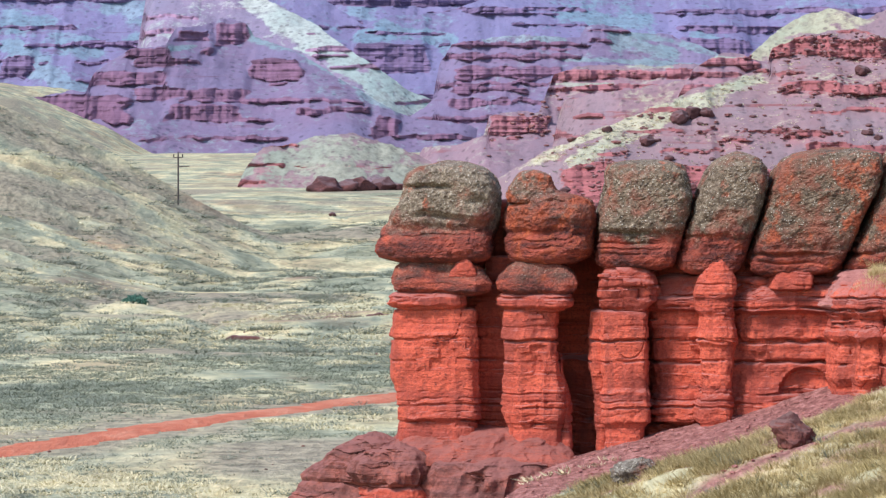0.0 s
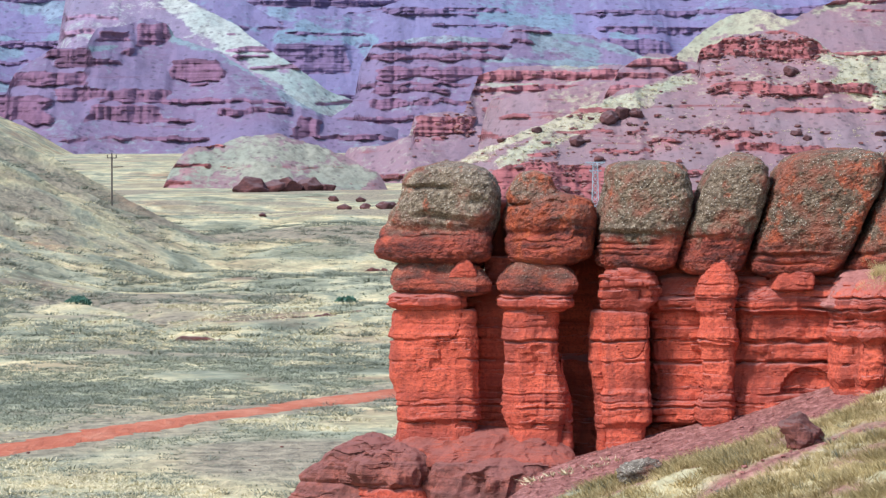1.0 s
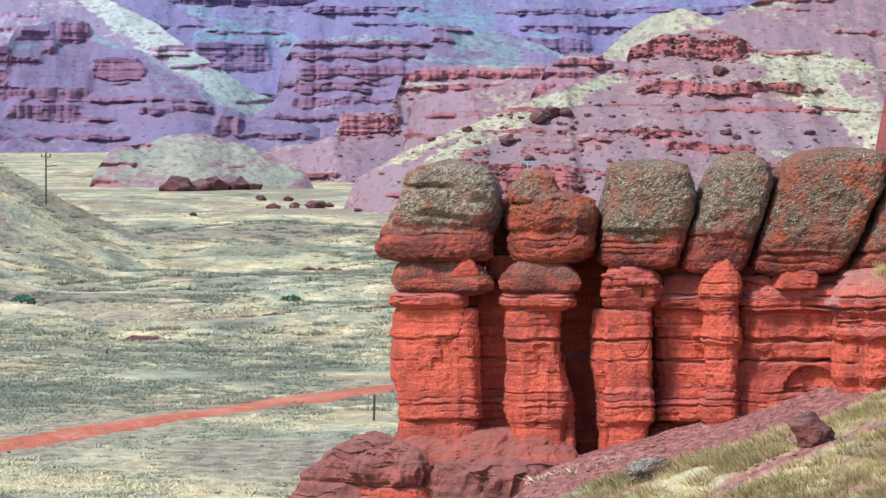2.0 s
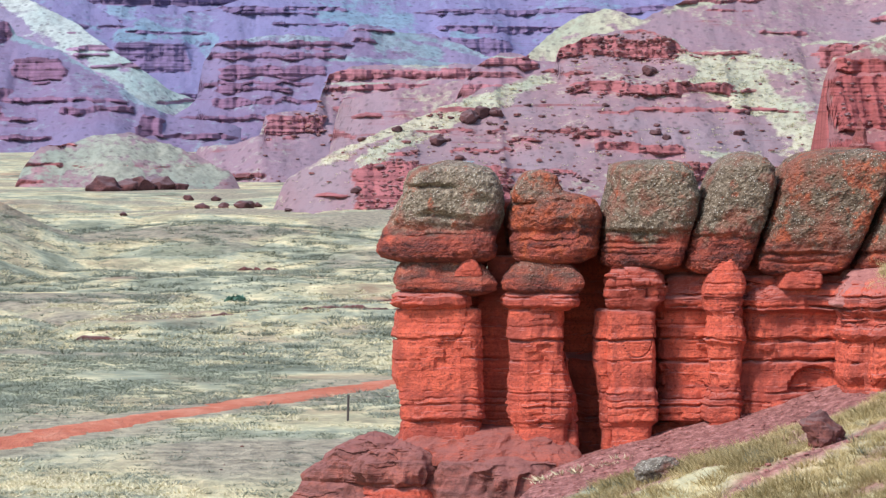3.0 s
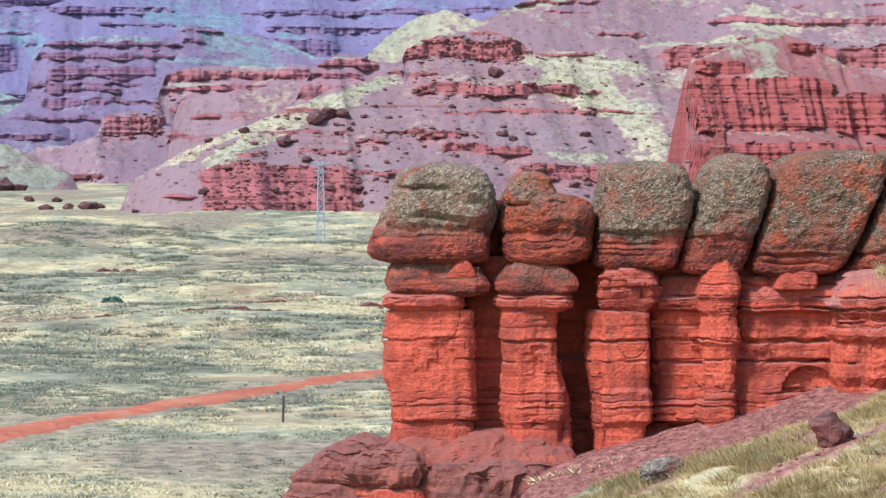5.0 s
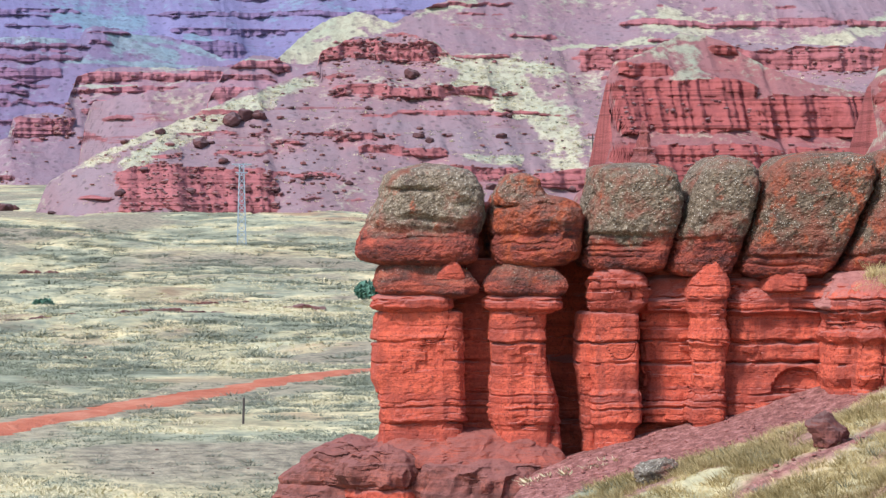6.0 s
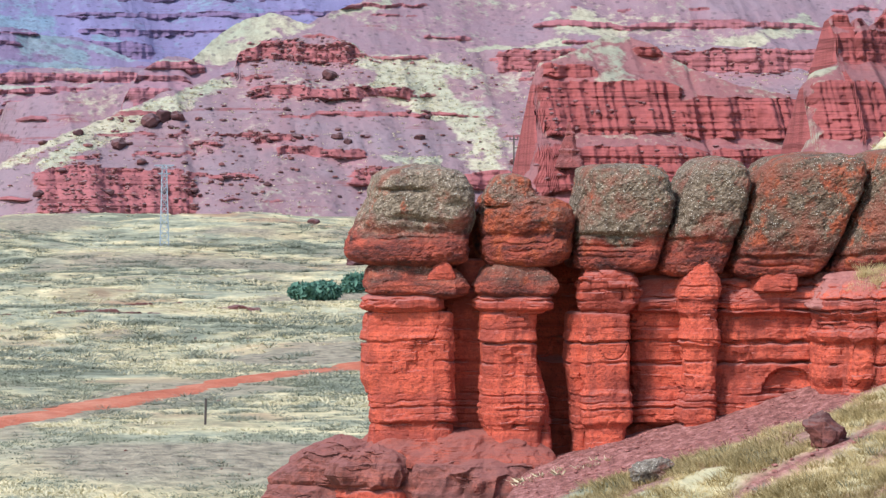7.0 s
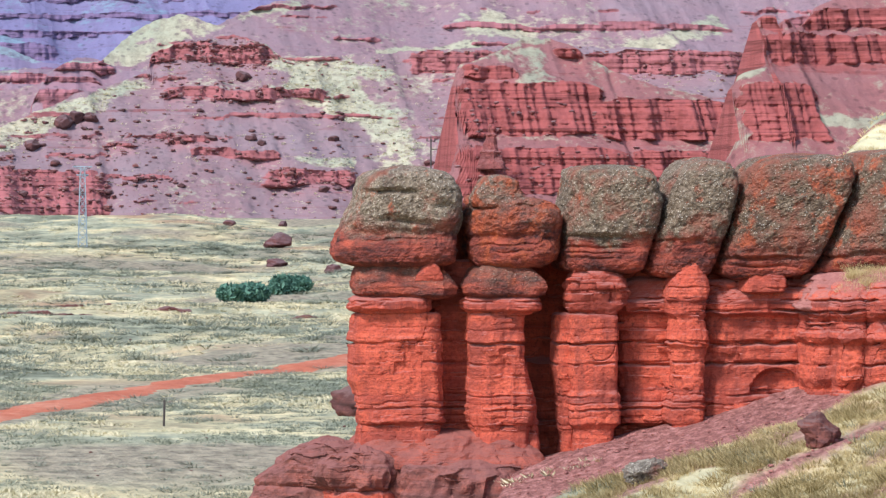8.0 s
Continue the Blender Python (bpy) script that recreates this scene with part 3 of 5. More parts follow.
stack("capstone", 2.4, [(12.2, -2.82, 0.96, 0.05), (12.41, -3.26, 1.23, -0.25), (12.66, -3.37, 1.3, -0.36), (12.99, -3.31, 1.33, -0.3), (13.25, -3.25, 1.33, -0.1), (13.47, -3.23, 1.36, 0.05), (13.78, -3.07, 1.44, 0.0), (14.1, -2.89, 1.52, -0.12), (14.54, -2.64, 1.51, -0.1), (14.92, -2.45, 1.49, -0.1), (15.34, -2.43, 1.38, -0.15), (15.74, -2.28, 1.09, 0.0), (16.0, -1.94, 0.6, 0.3), (16.12, -1.47, 0.09, 0.6)], CAP1, power=3.6, seed=4, cap=True, label="grey pebbly capstone with a red foot", form=0.13, grooves=((-1.85, 0.3, 15.16, 0.10, 0.34, -0.02), (-1.5, 1.0, 14.0, 0.13, 0.3, -0.07), (-2.6, 1.2, 13.52, 0.2, 0.16, 0.0), (-2.2, 1.3, 13.27, 0.05, 0.12, 0.03)))
stack("pillar", 0.9, [(4.88, 2.38, 4.47, 0.05), (5.75, 2.43, 4.45, 0.2), (6.02, 2.32, 4.57, 0.1), (6.31, 2.21, 4.67, 0.05), (7.09, 2.19, 4.67, 0.05), (7.41, 2.21, 4.6, 0.08), (8.41, 2.22, 4.41, 0.12), (9.2, 2.23, 4.32, 0.1), (9.31, 2.2, 4.33, 0.04), (9.62, 2.23, 4.3, 0.1), (10.44, 2.3, 4.36, 0.1)], RED, power=4.0, seed=11)
stack("buttress", 0.9, [(4.99, 4.2, 5.0, 0.3), (5.97, 4.24, 4.83, 0.5), (7.07, 4.22, 4.69, 0.6), (7.94, 4.19, 4.39, 0.8), (8.6, 4.14, 4.24, 0.9)], RED, power=3.0, seed=16)
stack("collar", 1.1, [(10.35, 2.24, 4.55, 0.05), (10.58, 1.97, 4.98, -0.18), (10.84, 1.94, 5.04, -0.15), (11.06, 2.19, 4.92, 0.05)], RED, power=3.6, seed=12, form=0.1)
stack("collar", 1.2, [(10.99, 2.22, 4.9, 0.0), (11.18, 2.0, 5.12, -0.2), (11.44, 1.89, 5.17, -0.22), (11.73, 1.98, 5.08, -0.15), (12.03, 2.22, 4.86, 0), (12.29, 2.5, 4.49, 0.2)], COLLAR, power=3.4, seed=13, form=0.13)
stack("capstone", 2.3, [(12.2, 2.14, 4.64, 0.1), (12.47, 2.03, 5.11, -0.12), (12.74, 2.0, 5.26, -0.2), (13.09, 1.94, 5.3, -0.15), (13.35, 1.87, 5.3, 0.02), (13.66, 1.85, 5.39, -0.05), (13.97, 1.89, 5.48, -0.14), (14.37, 1.93, 5.49, -0.1), (14.63, 1.98, 5.3, 0.05), (14.85, 2.04, 4.75, 0.2), (15.03, 2.11, 3.92, 0.35)], CAP2, power=3.6, seed=14, cap=True, label="capstone overgrown with orange lichen", form=0.14, grooves=((2.4, 4.0, 14.55, 0.12, 0.16, -0.1), (2.3, 5.2, 13.45, 0.12, 0.16, 0.0), (2.6, 5.2, 13.1, 0.05, 0.14, 0.0), (3.4, 5.2, 12.85, 0.04, 0.1, 0.02), (4.2, 5.3, 14.62, 0.05, 0.12, -0.1)))
stack("capstone_knob", 0.8, [(14.59, 2.38, 4.63, 0.3), (14.92, 2.43, 4.4, 0.28), (15.29, 2.59, 4.12, 0.3), (15.6, 2.71, 3.97, 0.35), (15.76, 2.79, 3.75, 0.5)], CAP2, power=3.4, seed=15, cap=True, form=0.12)
stack("pillar", 0.95, [(4.93, 6.27, 7.81, 0.2), (5.85, 6.31, 7.93, 0.25), (6.09, 6.17, 8.21, 0.04), (6.7, 6.18, 8.21, 0.02), (7.21, 6.11, 8.19, 0.02), (7.4, 6.19, 8.05, 0.15), (8.45, 6.18, 8.06, 0.1), (9.33, 6.16, 8.01, 0.1), (10.36, 6.15, 8.01, 0.12)], RED, power=4.0, seed=21)
stack("pillar", 0.8, [(5.3, 5.81, 6.14, 1.0), (7.07, 5.66, 6.14, 1.0), (8.4, 5.55, 6.1, 0.9), (10.32, 5.59, 6.1, 0.9)], RED, power=3.4, seed=23)
stack("collar", 1.1, [(10.27, 6.29, 7.92, 0.15), (10.5, 6.28, 8.09, 0), (10.83, 6.16, 8.43, -0.08), (11.18, 6.08, 8.55, -0.12), (11.53, 6.07, 8.43, -0.1), (11.88, 6.19, 8.23, 0), (12.09, 6.48, 7.96, 0.15)], RED, power=3.4, seed=22, form=0.16, blocky=0.14)
stack("capstone", 2.3, [(12.0, 6.01, 8.31, 0.15), (12.14, 5.73, 8.61, -0.05), (12.36, 5.64, 8.75, -0.15), (12.84, 5.6, 8.9, -0.1), (13.06, 5.56, 8.93, 0.05), (13.45, 5.6, 9.06, -0.02), (13.63, 5.67, 9.19, -0.2), (14.16, 5.75, 9.32, -0.18), (14.81, 5.91, 9.38, -0.15), (15.36, 6.02, 9.28, -0.12), (15.77, 6.04, 9.08, -0.02), (16.06, 6.09, 8.85, 0.2), (16.17, 6.26, 8.46, 0.5)], CAP3, power=4.4, seed=24, cap=True, label="pebbly grey capstone with a red top", form=0.07, grooves=((6.0, 9.0, 13.42, 0.07, 0.16, -0.02), (6.0, 8.9, 13.02, 0.05, 0.14, 0.0), (6.0, 8.8, 12.8, 0.04, 0.14, 0.0), (6.1, 8.6, 12.6, 0.04, 0.1, 0.0)))
stack("pillar", 1.0, [(5.94, 10.09, 11.26, 0.1), (6.32, 9.93, 11.43, -0.02), (7.08, 10.06, 11.46, 0.0), (7.41, 10.17, 11.4, 0.1), (8.28, 10.26, 11.41, 0.12), (9.1, 10.12, 11.43, 0.15), (9.28, 9.99, 11.6, 0.0), (9.7, 10.06, 11.49, 0.08), (10.24, 10.12, 11.34, 0.15), (10.46, 9.98, 11.41, 0.05), (11.0, 9.95, 11.45, 0.05)], RED, power=3.4, seed=31)
stack("knob", 0.75, [(10.87, 10.08, 11.49, 0.0), (11.01, 9.99, 11.6, -0.1), (11.29, 10.01, 11.69, -0.1), (11.72, 10.14, 11.66, -0.05), (12.11, 10.39, 11.48, 0.05), (12.51, 10.54, 11.26, 0.1), (12.74, 10.64, 11.12, 0.2)], RED, power=3.0, seed=32, form=0.1)
stack("capstone", 2.4, [(11.84, 9.04, 10.92, 0.4), (12.04, 8.84, 11.19, 0.2), (12.37, 8.81, 11.37, 0.1), (12.74, 8.89, 11.47, 0.15), (13.2, 9.01, 11.64, 0.12), (13.38, 9.12, 11.73, -0.03), (13.73, 9.26, 11.89, -0.05), (14.6, 9.57, 12.15, -0.02), (15.36, 9.89, 12.32, 0.0), (15.99, 10.22, 12.22, 0.1), (16.31, 10.52, 11.89, 0.4), (16.45, 10.71, 11.44, 0.8)], CAP3, power=4.6, seed=34, cap=True, label="leaning grey capstone", form=0.06, grooves=((9.2, 11.6, 13.3, 0.06, 0.14, 0.05),))
stack("capstone", 2.2, [(11.79, 11.97, 13.99, 0.5), (11.99, 11.65, 14.82, 0.3), (12.26, 11.66, 15.19, 0.2), (12.6, 11.81, 15.44, 0.15), (12.74, 11.88, 15.53, 0.0), (13.3, 12.12, 15.85, -0.05), (14.17, 12.39, 16.26, -0.05), (15.14, 12.62, 16.72, -0.02), (15.79, 12.86, 16.88, 0.05), (16.24, 13.21, 16.82, 0.25), (16.5, 13.56, 16.55, 0.6), (16.61, 14.05, 15.98, 1.0)], CAP4, power=6.0, seed=44, cap=True, label="broad brown and grey capstone", form=0.07, grooves=((12.2, 15.6, 12.62, 0.07, 0.2, 0.03), (12.4, 15.2, 12.3, 0.05, 0.16, 0.0), (14.0, 15.6, 12.85, 0.2, 0.12, 0.1)))
stack("capstone", 2.6, [(11.91, 15.26, 20.63, 0.5), (12.24, 15.38, 21.1, 0.2), (12.78, 15.69, 21.35, -0.05), (13.75, 16.23, 21.56, -0.05), (15.03, 16.9, 21.54, 0.0), (16.1, 17.06, 21.52, 0.1), (16.66, 17.29, 21.46, 0.5), (16.8, 17.67, 21.17, 1.0)], CAP4, power=6.0, seed=54, cap=True, label="brown capstone streaked with red", form=0.08, grooves=((15.8, 20.0, 12.75, 0.1, 0.2, 0.05),))
stack("shelf", 0.8, [(11.31, 12.99, 14.64, 0.1), (11.67, 13.12, 14.63, 0.15), (12.08, 13.23, 14.57, 0.25)], RED, power=6.0, seed=57)
stack("foot_ledge", 1.7, [(4.3, -3.5, 5.2, -1.1), (4.62, -3.3, 5.0, -0.9), (4.9, -2.9, 4.9, -0.6), (5.15, -2.6, 4.75, -0.2), (5.4, -2.4, 4.6, 0.1), (5.62, -2.1, 4.3, 0.35)], TALUS, power=3.4, seed=71, form=0.22, bedding=0.4, blocky=0.04)
stack("foot_ledge", 2.0, [(3.38, -3.74, -0.93, -1.0), (3.63, -3.9, -0.77, -1.4), (3.99, -4.15, -0.69, -1.5), (4.46, -4.07, -0.75, -1.3), (4.79, -3.79, -0.96, -0.9), (4.99, -3.37, -1.31, -0.5)], BASE, power=2.8, seed=74, form=0.3, blocky=0.12)
stack("foot_ledge", 2.2, [(1.68, -4.46, -0.32, -1.6), (2.66, -4.05, -0.61, -1.4), (3.47, -3.9, -0.93, -1.1)], RED, power=3.2, seed=75, form=0.25)
stack("foot_ledge", 1.6, [(3.44, -6.28, -1.72, -0.5), (3.67, -6.16, -1.69, -0.6), (4.1, -5.84, -1.86, -0.4), (4.65, -5.17, -2.18, -0.1), (5.01, -4.6, -2.63, 0.2), (5.19, -4.16, -3.08, 0.5)], BASE, power=2.8, seed=72, form=0.3, blocky=0.12)
stack("foot_ledge", 1.6, [(1.6, -7.01, -1.16, -1.2), (2.9, -6.66, -1.51, -0.8), (3.53, -6.36, -1.71, -0.5)], BASE, power=2.8, seed=76, form=0.25)
stack("foot_ledge", 2.2, [(1.84, -0.72, 3.56, -2.4), (3.23, -0.69, 3.87, -2.0), (3.97, -0.73, 4.02, -1.7), (4.45, -0.85, 4.01, -1.3), (4.75, -0.88, 3.9, -0.6)], BASE, power=3.0, seed=77, form=0.36, blocky=0.05)
stack("wall", 0.9, [(4.43, -0.2, 3.23, 1.9), (6.1, -0.2, 3.23, 1.9), (8.76, -0.15, 3.18, 1.9), (10.98, -0.09, 3.07, 2.0), (11.75, -0.01, 2.88, 2.1)], RED, seed=61, power=8, form=0.1, bedding=1.3, res=0.06)
stack("wall", 0.3, [(11.55, -0.6, 0.86, 2.0), (12.4, -0.6, 0.88, 2.0)], RED, seed=69, power=6, form=0.05, res=0.08, slant=0.0)
stack("wall", 0.3, [(11.55, 1.08, 3.0, 2.0), (12.4, 1.06, 3.0, 2.0)], RED, seed=70, power=6, form=0.05, res=0.08, slant=0.0)
stack("wall", 1.0, [(12.12, 0.0, 4.2, 2.9), (13.3, 0.0, 4.2, 2.9), (14.6, 0.2, 4.0, 3.1)], RED, seed=67, power=5, form=0.15, res=0.08)
stack("wall", 1.6, [(12.3, 4.4, 12.5, 3.4), (13.5, 4.4, 12.5, 3.4), (14.9, 5.6, 12.8, 3.6)], RED, seed=68, power=5, form=0.2, res=0.09)
stack("wall", 0.8, [(4.4, 2.34, 6.81, 4.0), (6.07, 2.34, 6.81, 4.0), (8.3, 2.39, 6.81, 4.0), (8.55, 2.27, 6.66, 4.6), (12.44, 2.28, 6.63, 4.7)], RED, seed=65, power=8, form=0.12, bedding=1.2, res=0.07)
stack("wall", 1.0, [(10.86, 6.95, 16.96, 1.7), (11.51, 6.95, 16.96, 1.7), (11.99, 7.01, 16.91, 1.9), (12.81, 7.03, 16.83, 2.2)], RED, seed=66, power=8, form=0.12, bedding=1.2, res=0.07)
stack("wall", 2.0, [(4.2, 6.98, 15.02, 1.72), (5.62, 6.98, 15.02, 1.72), (5.94, 7.25, 15.03, 1.62), (6.12, 7.54, 15.27, 1.05), (7.2, 7.5, 15.25, 1.1), (8.36, 7.49, 15.23, 1.25), (9.18, 7.5, 15.24, 1.3), (10.4, 7.51, 15.24, 1.25), (10.5, 7.52, 15.35, 0.8), (10.85, 7.4, 15.35, 0.75), (11.1, 7.44, 15.29, 1.0), (11.75, 7.73, 15.22, 1.25)], RED, seed=62, power=9, form=0.16, bedding=1.7, blocky=0.1, grooves=((7.6, 15.0, 8.44, 0.06, 0.25, 0.01), (7.6, 10.0, 7.6, 0.5, 0.25, 0.0)))
stack("wall", 1.2, [(5.75, 11.1, 15.9, 1.5), (5.98, 11.27, 15.9, 1.4), (6.15, 11.4, 16.0, 0.8), (7.3, 11.45, 15.9, 0.9), (8.45, 11.4, 15.9, 0.95), (10.3, 11.4, 15.9, 1.0), (10.46, 11.35, 16.0, 0.6), (10.92, 11.35, 16.0, 0.55), (11.24, 11.5, 16.0, 0.8), (11.45, 11.7, 15.9, 1.0)], RED, seed=64, power=7, form=0.16, bedding=1.7, blocky=0.1, dents=((14.45, 7.35, 1.05, 0.98, 1.7), (12.6, 6.15, 1.3, 0.35, 0.5)), grooves=((11.4, 15.6, 8.5, 0.07, 0.3, 0.01), (11.4, 15.6, 9.25, 0.06, 0.22, 0.01)))
for i in range(7):   # buttresses at the near end of the wall, each a rounded rib under a bank of gravel
    a = 15.3 + 1.15 * i + 0.2 * math.sin(5.0 * i)
    front = -0.9 - 0.55 * i - (0.25 if i % 2 else 0.0)
    stack("buttress", 1.9, [(6.2, a - 0.25, a + 1.55, front - 0.2), (7.6, a, a + 1.3, front + 0.1), (8.0, a - 0.05, a + 1.4, front - 0.15), (9.3, a, a + 1.35, front), (9.6, a - 0.1, a + 1.45, front - 0.25),
          (10.2, a, a + 1.3, front + 0.1), (10.6, a - 0.15, a + 1.5, front - 0.3), (11.1, a - 0.1, a + 1.5, front - 0.2), (11.6 + 0.06 * i, a + 0.1, a + 1.3, front + 0.4)], RED, seed=80 + i, power=3.2, form=0.13, bedding=1.6, blocky=0.1)
stack("wall", 3.0, [(6.0, 15.7, 26.0, 0.2), (11.3, 15.7, 26.0, 0.2), (11.9, 15.8, 26.0, 0.6)], RED, seed=90, power=8, form=0.15, res=0.09)
stack("gravel_bank", 2.4, [(10.6, 15.2, 26.0, -2.0), (11.3, 15.4, 26.0, -1.6), (12.0, 15.6, 26.0, -0.6), (12.4, 17.0, 26.0, 0.4)], GRAVEL, seed=91, power=3, form=0.25, bedding=0.3, res=0.08, label="bank of red gravel and turf")

# ---- hills ----
RELIEF = []


def near_line(x, z, line):
    """How far a place on a hill's face lies from a line of (x, z)."""
    d = np.full(np.shape(x), 1e9)
    for (x0, z0), (x1, z1) in zip(line, line[1:]):
        t = np.clip(((x - x0) * (x1 - x0) + (z - z0) * (z1 - z0)) / ((x1 - x0) ** 2 + (z1 - z0) ** 2), 0, 1)
        d = np.minimum(d, np.hypot(x - x0 - t * (x1 - x0), z - z0 - t * (z1 - z0)))
    return d


def hill(name, far, size, crest, cliffs, turf, mat, label, category, seed, foot=2.0, pitch=1.7, wave=8.0, red_scree=0.7, ledges=0.9, fluted=3.2):
    """A hill under a crest line of (x, z): scree at its angle of rest, broken by upright cliffs where hard beds crop out.

    far: how far off its face stands at half height. cliffs: (from x, to x, foot, top). turf: (line of (x, z), half width)."""
    line = np.array(crest, float)
    gx = np.arange(line[0, 0], line[-1, 0], 0.48 * size)
    top = np.interp(gx, line[:, 0], line[:, 1])
    top = top + size * (0.35 * fbm(gx * 0.12 / size, 0.5, 0, seed, 4, 0.6) + 0.25 * np.round(1.5 * fbm(gx * 0.25 / size, 1.5, 0, seed + 1, 3)))
    ends = smooth(0, 9 * size, gx - gx[0]) * smooth(0, 9 * size, gx[-1] - gx)
    top = np.maximum(foot + (top - foot) * ends, foot + 0.5 * size)
    nv = int(np.clip((top.max() - foot) / (0.22 * size), 60, 300))
    u = np.linspace(0, 1, nv)
    Z = foot + (top[:, None] - foot) * u[None]
    X = np.broadcast_to(gx[:, None], Z.shape).copy()
    # the outcrops, ragged along top and foot
    sag = size * (0.5 * fbm(X * 0.09 / size, Z * 0.02 / size, 0, seed + 2, 4, 0.6) + 0.35 * np.round(2 * vnoise(X * 0.22 / size, 0.5, 0, seed + 3)))
    cone = size * 2.2 * np.abs(fbm(X * 0.07 / size, Z * 0.01 / size, 0, seed + 4, 3))
    wx = X + 1.6 * size * fbm(X * 0.1 / size, Z * 0.35 / size, 0, seed + 5, 4)
    masks = []
    for i, (x0, x1, low, high) in enumerate(cliffs):
        tall = high - low
        side = np.clip((wx - x0) / (1.6 * size), 0, 1) * np.clip((x1 - wx) / (1.6 * size), 0, 1)
        lo = low + np.minimum(cone, 0.4 * tall)
        hi = high + np.clip(sag, -0.3 * tall, 0.15 * tall) - 0.12 * tall * (1 - smooth(0, 0.15, (wx - x0) / (x1 - x0)) * smooth(0, 0.15, (x1 - wx) / (x1 - x0)))
        masks.append(side * np.clip((Z - lo) / (0.3 * size), 0, 1) * np.clip((hi - Z) / (0.2 * size), 0, 1))
    masks = np.array(masks)
    # thin ledges of harder rock crop out between them
    pace = 5.5 * size
    rank = np.floor((Z + sag) / pace)
    rise = (Z + sag) / pace - rank
    show = fbm(X * 0.035 / size, rank * 7.3, 0, seed + 16, 4, 0.6)
    thin = smooth(0.12, 0.3, show) * smooth(0.0, 0.06, rise) * smooth(0.12 + 0.25 * np.clip(show, 0, 1), 0.10 + 0.2 * np.clip(show, 0, 1), rise)
    face = np.maximum(masks.max(0), ledges * thin)
    # set back by the slope, bed by bed
    lean = pitch * (1 + 0.3 * fbm(X * 0.03 / size, Z * 0.05 / size, 0, seed + 6, 3)) * (1 - face) + 0.09 * face
    dz = np.gradient(Z, axis=1)
    Y = np.cumsum(lean * dz, axis=1)
    odd = Y - pitch * Z   # benches above and below each cliff make up for its steepness
    span = 2 * (nv // 7) + 1
    pad = np.pad(odd, ((0, 0), (span // 2, span // 2)), mode="edge")
    total = np.concatenate([np.zeros((gx.size, 1)), np.cumsum(pad, axis=1)], 1)
    Y = Y - 0.8 * (total[:, span:] - total[:, :-span]) / span
    half = foot + 0.5 * (top.max() - foot)
    at_half = np.array([np.interp(half, Z[i], Y[i]) for i in range(gx.size)])
    at_half = np.convolve(np.pad(at_half, 12, mode="edge"), np.ones(25) / 25, "valid")
    Y = far + Y - at_half[:, None]
    Y = Y + wave * size * (fbm(X * 0.022 / size, Z * 0.012 / size, 0, seed + 7, 3, 0.45) + 1.3 * np.abs(fbm((X + 0.4 * Z) * 0.026 / size, Z * 0.008 / size, 0, seed + 17, 3, 0.4)))
    rill = np.abs(fbm(X * 0.06 / size, Z * 0.02 / size, 0, seed + 8, 3, 0.4))
    Y = Y + (1 - face) * size * (1.5 * rill + 0.28 * fbm(X * 0.35 / size, Z * 0.5 / size, 0, seed + 9, 3, 0.55))
    dip = 0.6 * size * vnoise(X * 0.02 / size, 0.5, 0, seed + 10)
    shelf = np.tanh(2.5 * vnoise(0.5, (Z + dip) * 0.5 / size, 0, seed + 11)) + 0.6 * np.tanh(3 * vnoise(0.5, (Z + dip) * 1.4 / size, 0, seed + 12))
    flutes = np.abs(fbm(X * 0.16 / size, Z * 0.006 / size, 0, seed + 13, 4, 0.55)) - 0.35
    course = np.floor((Z + dip) / (1.2 * size))
    block = np.floor(X * 0.4 / size + 0.37 * course + 0.4 * vnoise(X * 0.2 / size, course, 0, seed + 14))
    Y = Y - face * size * (0.55 * shelf + fluted * flutes + 0.45 * hash3(block, course, block * 0, seed % 50 + 4))
    grown = np.zeros(Z.shape)
    for points, wide in turf:
        d = near_line(X, Z, points) + wide * (0.9 * fbm(X * 0.10 / size, Z * 0.2 / size, 0, seed + 15, 4, 0.6))
        grown = np.maximum(grown, smooth(1.5 * wide, 0.35 * wide, d))
    below = np.zeros(Z.shape)
    step = float(np.median(dz))
    for k in range(1, int(4.5 * size / step) + 1, 2):   # fresh red scree under the cliffs
        below[:, :-k] = np.maximum(below[:, :-k], face[:, k:] * (1 - k * step / (4.6 * size)))
    below = below * (1 - face) * red_scree
    X, Y, Z = [np.concatenate([A, A[:, -1:] + d1, A[:, -1:] + d2], 1) for A, d1, d2 in ((X, 0, 0), (Y, 5 * size, 60 * size), (Z, -0.6 * size, -45 * size))]
    grown, below, face = [np.concatenate([A, A[:, -1:] * f, A[:, -1:] * 0], 1) for A, f in ((grown, 1.0), (below, 0.0), (face, 0.0))]
    whole = thing(name, label, category)
    co = np.stack([X, Y, Z], -1).reshape(-1, 3)
    quads = (np.arange(X.shape[0] - 1)[:, None] * X.shape[1] + np.arange(X.shape[1] - 1)[None]).reshape(-1, 1) + np.array([0, X.shape[1], X.shape[1] + 1, 1])[None]
    owner = np.zeros(X.shape, int)
    owner[:, :nv] = np.where(masks.max(0) > 0.4, masks.argmax(0) + 1, 0)
    owner = owner.ravel()[quads[:, 0]]
    for i in range(len(cliffs) + 1):   # the scree, and each cliff as a part of its own
        q4 = quads[owner == i]
        if not len(q4):
            continue
        used, index = np.unique(q4.ravel(), return_inverse=True)
        me = bpy.data.meshes.new("cliff_band" if i else "scree_slope")
        me.vertices.add(used.size)
        me.vertices.foreach_set("co", co[used].ravel())
        me.loops.add(index.size)
        me.loops.foreach_set("vertex_index", index.ravel())
        me.polygons.add(len(q4))
